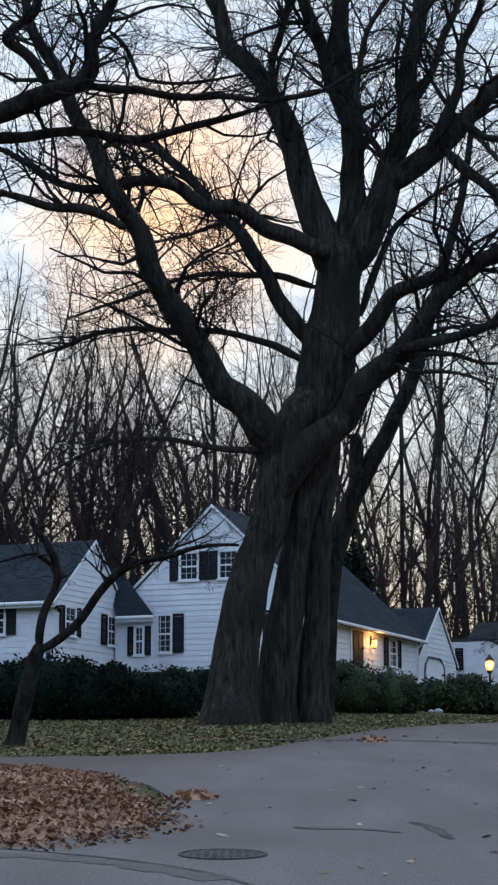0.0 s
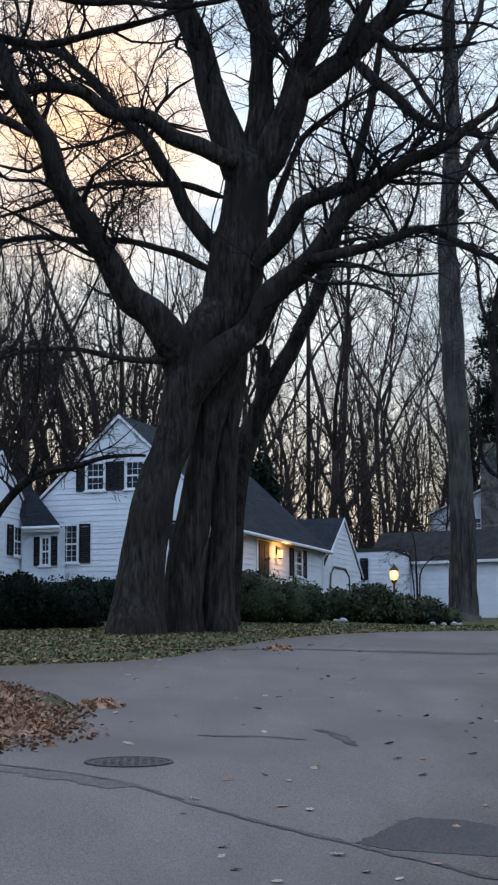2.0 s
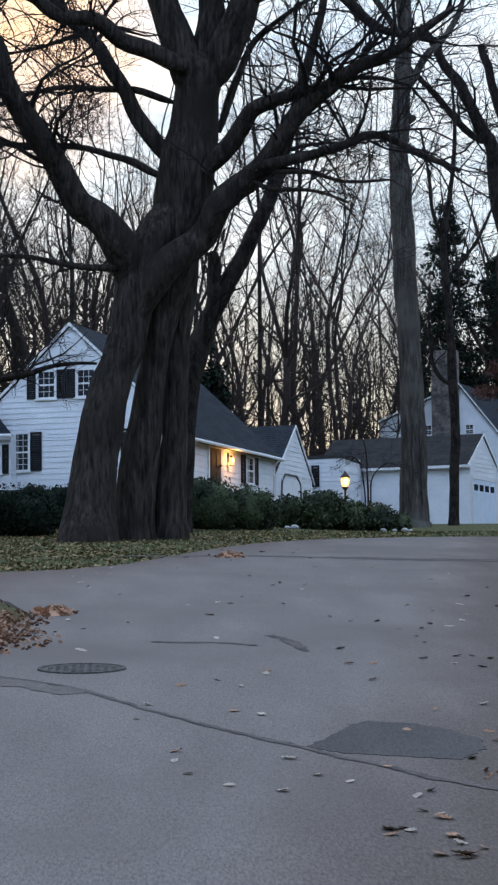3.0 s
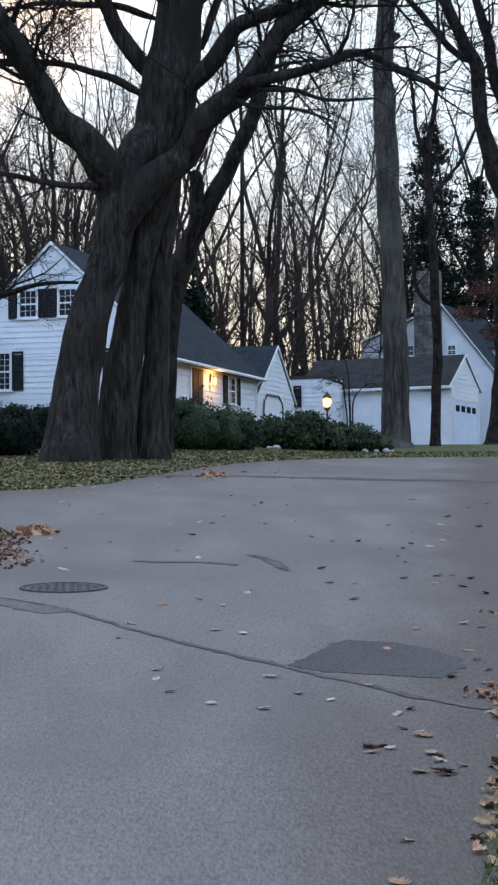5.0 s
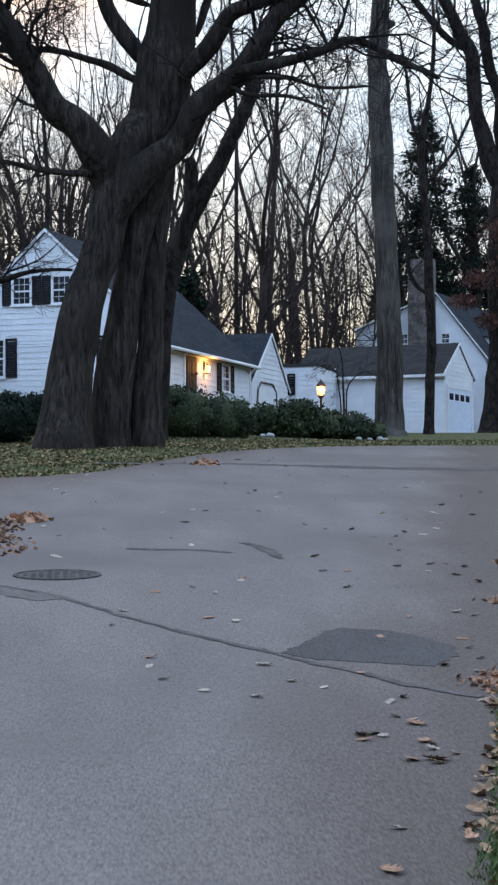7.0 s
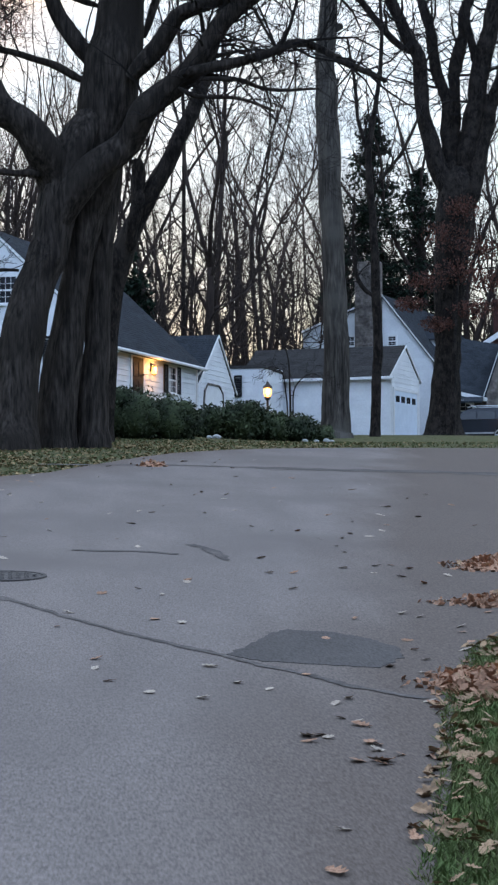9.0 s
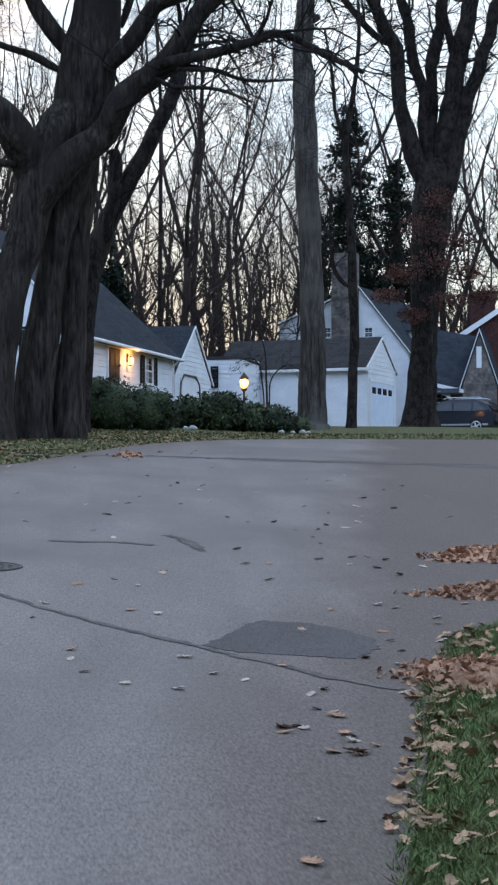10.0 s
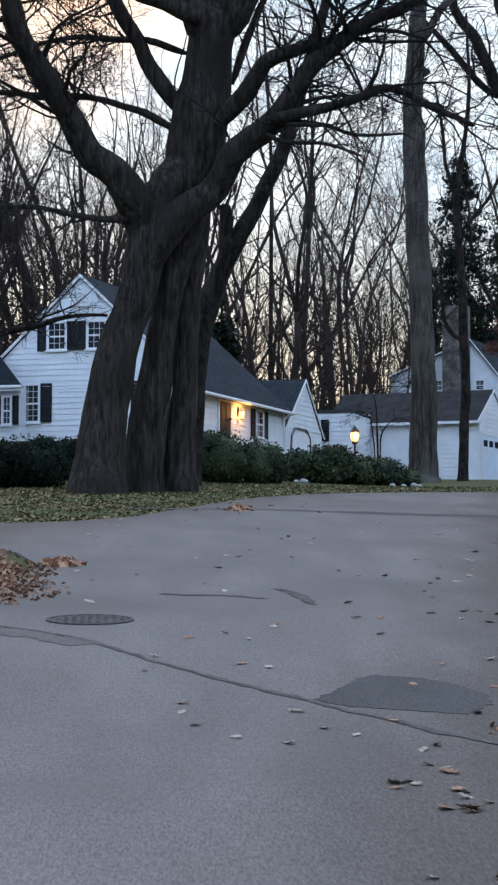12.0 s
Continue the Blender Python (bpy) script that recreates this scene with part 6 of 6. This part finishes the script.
SIMPLE = []
for i in range(6):
    s = Shape()
    w = 0.22 + 0.03 * i
    s.add([(-0.5, 0, 0), (-0.1, w, 0.09), (0.2, w * 0.8, 0.05), (0.5, 0, 0.06), (0.15, -w, 0.07), (-0.2, -w * 0.9, 0.11)], [(0, 1, 2, 3), (0, 3, 4, 5)])
    SIMPLE.append(s)


def scatter(shape, spots, rng, size, lay, lift, plain=False):
    for x, y, h in spots:
        src = SIMPLE[rng.randrange(6)] if plain else LEAVES[rng.randrange(10)]
        m = leaf_pose(x, y, ground_z(x, y) + h + lift, size * rng.uniform(0.6, 1.25), rng, lay)
        shape.add([m @ Vector(p) for p in src.v], src.f)


lrng = random.Random(9)
# single leaves lying on the road
SPOTS_FAR = [(-0.99, 15.94), (-0.63, 17.36), (-0.22, 17.44), (0.2, 19.51), (0.21, 18.11), (0.89, 20.21), (1.36, 20.38), (1.56, 21.37), (1.94, 20.25), (0.97, 16.41), (-0.21, 15.44), (1.19, 13.74), (1.94, 15.34), (1.86, 14.2), (2.38, 17.97), (3.04, 22.12), (4.15, 21.1), (0.15, 25.16)]
SPOTS_NEAR = [(0.37, 10.04), (0.35, 9.72), (0.59, 8.98), (0.83, 8.81), (1.17, 13.62), (0.78, 13.24), (0.52, 12.98), (0.93, 12.87), (1.19, 7.85), (1.25, 7.88), (1.28, 7.81), (1.18, 7.75), (1.44, 7.54), (1.4, 7.34), (1.41, 7.27), (1.44, 7.33),
              (1.53, 8.74), (1.44, 8.61), (1.47, 8.07), (1.4, 8.25), (1.46, 7.66), (2.49, 11.61), (2.16, 9.89), (2.04, 9.44), (2.2, 10.59), (2.17, 10.24), (1.91, 9.66), (1.43, 9.43), (0.96, 9.74), (1.05, 9.22), (1.18, 9.02), (1.89, 8.63), (0.18, 11.32),
              (0.26, 11.96), (0.41, 9.33), (1.07, 6.25), (0.96, 5.73), (0.79, 11.61), (0.95, 11.42), (2.83, 12.42), (2.6, 10.9), (2.45, 10.2)]
more = [(lrng.uniform(-0.5, 6), lrng.uniform(17, 34)) for _ in range(60)] + [(lrng.gauss(2.9, 0.5), lrng.uniform(10.5, 18)) for _ in range(26)] + [(lrng.uniform(1.3, 1.75), lrng.uniform(5.6, 8.5)) for _ in range(8)]
for i, (x, y) in enumerate(SPOTS_FAR + SPOTS_NEAR + [p for p in more if inside(ROAD, *p)]):
    pale = lrng.random() < 0.62
    ob = new("fallen_leaf", LEAF_DATA[(BLEACHED if pale else DRYLEAF).name][lrng.randrange(10)])
    ob.matrix_basis = leaf_pose(x, y, ground_z(x, y) + 0.036, lrng.uniform(0.065, 0.115), lrng, 15)
    tagged(ob, "bleached pale oak leaf lying on the asphalt" if pale else "curled brown oak leaf lying on the asphalt", "leaf", "leaves on the road")


def heap(name, cx, cy, rx, ry, tall, count, label, seed, size=0.11, rot=0.0, parts=120):
    """A heap of dry leaves: a low earthy mound, single leaves on its near side, the joined rest."""
    rng = random.Random(seed)
    pile = thing(name, (0, 0, 0), 0, label, "leaf pile")
    c, s_ = math.cos(radians(rot)), math.sin(radians(rot))
    spots = []
    for _ in range(count):
        r, w = rng.random() ** 0.6 * (1.0 + 0.25 * rng.random()), rng.uniform(0, 6.28)
        k = 1 + 0.25 * noise.noise((math.cos(w) * 2 + seed, math.sin(w) * 2, 0))
        ax, ay = r * rx * k * math.cos(w), r * ry * k * math.sin(w)
        x, y = cx + ax * c - ay * s_, cy + ax * s_ + ay * c
        h = max(0, tall * (1 - r ** 1.6)) * (0.75 + 0.5 * noise.noise((x * 2.2, y * 2.2, seed)))
        spots.append((x, y, h + rng.uniform(0, 0.03) * (r < 0.9)))
    spots.sort(key=lambda p: p[1])
    near = spots[:: max(1, len(spots) // parts)][:parts]
    for x, y, h in near:
        ob = new("leaf", LEAF_DATA[(PALELEAF if rng.random() < 0.35 else DRYLEAF).name][rng.randrange(10)])
        ob.parent = pile
        ob.matrix_basis = leaf_pose(x, y, ground_z(x, y) + h + 0.05, size * rng.uniform(0.7, 1.3), rng, 55)
    bed, nn, mm = Shape(), 28, 6
    for j in range(mm + 1):
        for i in range(nn):
            w, r = 6.28318 * i / nn, 0.92 * j / mm
            k = 1 + 0.25 * noise.noise((math.cos(w) * 2 + seed, math.sin(w) * 2, 0))
            ax, ay = r * rx * k * math.cos(w), r * ry * k * math.sin(w)
            x, y = cx + ax * c - ay * s_, cy + ax * s_ + ay * c
            bed.v.append((x, y, ground_z(x, y) + 0.032 + 0.8 * tall * (1 - (j / mm) ** 1.6)))
    bed.f = [(j * nn + i, j * nn + (i + 1) % nn, (j + 1) * nn + (i + 1) % nn, (j + 1) * nn + i) for j in range(mm) for i in range(nn)]
    part("leaf_bed", bed, DRYLEAF, pile, "packed brown leaves", smooth=True)
    rest = Shape()
    scatter(rest, spots, rng, size, 58, 0.035, True)
    tagged(part("leaf_mass", rest, DRYLEAF, pile), kind="stuff")
    return pile


heap("leaf_pile", -2.5, 17.7, 1.6, 2.9, 0.22, 9000, "long heap of brown oak leaves raked to the road edge", 11, 0.065, 10, 280)
heap("leaf_pile", -2.9, 21.5, 1.3, 2.6, 0.18, 3600, "long heap of brown oak leaves raked to the road edge", 12, 0.065, 20, 60)
heap("leaf_pile", -0.55, 19.3, 0.22, 0.35, 0.05, 90, "small drift of brown leaves on the asphalt", 13, 0.075, 0, 20)
heap("leaf_pile", 4.25, 14.6, 0.80, 0.5, 0.12, 1300, "low drift of rust-brown leaves on the road edge", 14, 0.055, 0, 80)
heap("leaf_pile", 3.75, 12.25, 0.85, 0.36, 0.11, 1200, "low drift of rust-brown leaves on the road edge", 15, 0.055, 0, 80)
heap("leaf_pile", 2.5, 9.05, 0.52, 0.42, 0.07, 900, "drift of tan leaves where the verge meets the road", 16, 0.050, 0, 110)
heap("leaf_pile", 2.08, 30.9, 0.22, 0.3, 0.06, 70, "small clump of brown leaves at the lawn edge", 17, 0.08, 0, 20)


# ---- lawn litter and verge ----
def verge_edge(y):
    return float(np.interp(y, (4, 5.7, 6.9, 8.7, 10.4, 11.6), (1.0, 1.26, 1.6, 2.03, 2.6, 3.6)))


s = Shape()
spots = []
while len(spots) < 11000:
    x, y = lrng.uniform(-6, 16), lrng.triangular(26, 58, 28)
    if not inside(ROAD, x, y):
        if lrng.random() < min(1.0, max(0.12, (10.5 - x) / 6)) * (0.35 + 0.65 * (noise.noise((x * 0.35, y * 0.35, 2)) + 0.4)):
            spots.append((x, y, 0.0))
scatter(s, spots, lrng, 0.085, 25, 0.012, True)
tagged(part("fallen_leaves", s, LITTER), "yellow-brown fallen leaves scattered over the lawn", "leaves", kind="stuff")

s = Shape()
for _ in range(36000):
    y = lrng.uniform(4.2, 11.4)
    x = verge_edge(y) + lrng.random() ** 1.2 * 1.7 - 0.05
    z = ground_z(x, y)
    h, w, a = lrng.uniform(0.038, 0.064), lrng.uniform(0.0022, 0.0045), lrng.uniform(0, 6.28)
    lx, ly = lrng.gauss(0, 0.03), lrng.gauss(0, 0.03)
    dx, dy = math.cos(a) * w, math.sin(a) * w
    s.add([(x - dx, y - dy, z), (x + dx, y + dy, z), (x + lx * 0.4 + dx, y + ly * 0.4 + dy, z + h * 0.6), (x + lx * 0.4 - dx, y + ly * 0.4 - dy, z + h * 0.6), (x + lx, y + ly, z + h)], [(0, 1, 2, 3), (3, 2, 4)])
tagged(part("verge_grass", s, VERGE), "short green grass along the road edge", "grass", kind="stuff")

verge_leaves = []
while len(verge_leaves) < 400:
    y = lrng.uniform(4.6, 10.8)
    x = verge_edge(y) + abs(lrng.gauss(0, 0.34)) - 0.1
    if lrng.random() < 0.18 + 1.6 * max(0.0, noise.noise((x * 2.6, y * 1.7, 4.0)) + 0.08):
        verge_leaves.append((x, y))
for x, y in verge_leaves[:150]:
    ob = new("fallen_leaf", LEAF_DATA[lrng.choice((PALELEAF, PALELEAF, DRYLEAF)).name][lrng.randrange(10)])
    ob.matrix_basis = leaf_pose(x, y, ground_z(x, y) + lrng.uniform(0.03, 0.052), lrng.uniform(0.05, 0.088), lrng, 30)
    tagged(ob, "tan dry oak leaf lying in the verge grass", "leaf", "leaves on the verge")
s = Shape()
scatter(s, [(x, y, lrng.uniform(0.03, 0.052)) for x, y in verge_leaves[150:]], lrng, 0.075, 34, 0.0)
tagged(part("fallen_leaves", s, PALELEAF), "tan dry leaves strewn along the verge", "leaves", kind="stuff")
s = Shape()
spots = []
for _ in range(9000):
    x, y = lrng.uniform(-6, 16), lrng.uniform(26.5, 50)
    if not inside(ROAD, x, y):
        spots.append((x, y))
for x, y in spots:
    z, h, a = ground_z(x, y), lrng.uniform(0.03, 0.075), lrng.uniform(0, 6.28)
    dx, dy = math.cos(a) * 0.02, math.sin(a) * 0.02
    s.add([(x - dx, y - dy, z), (x + dx, y + dy, z), (x + lrng.gauss(0, 0.03), y, z + h)], [(0, 1, 2)])
tagged(part("lawn_grass", s, LAWNBLADE), "tufts of short lawn grass under the trees", "grass", kind="stuff")
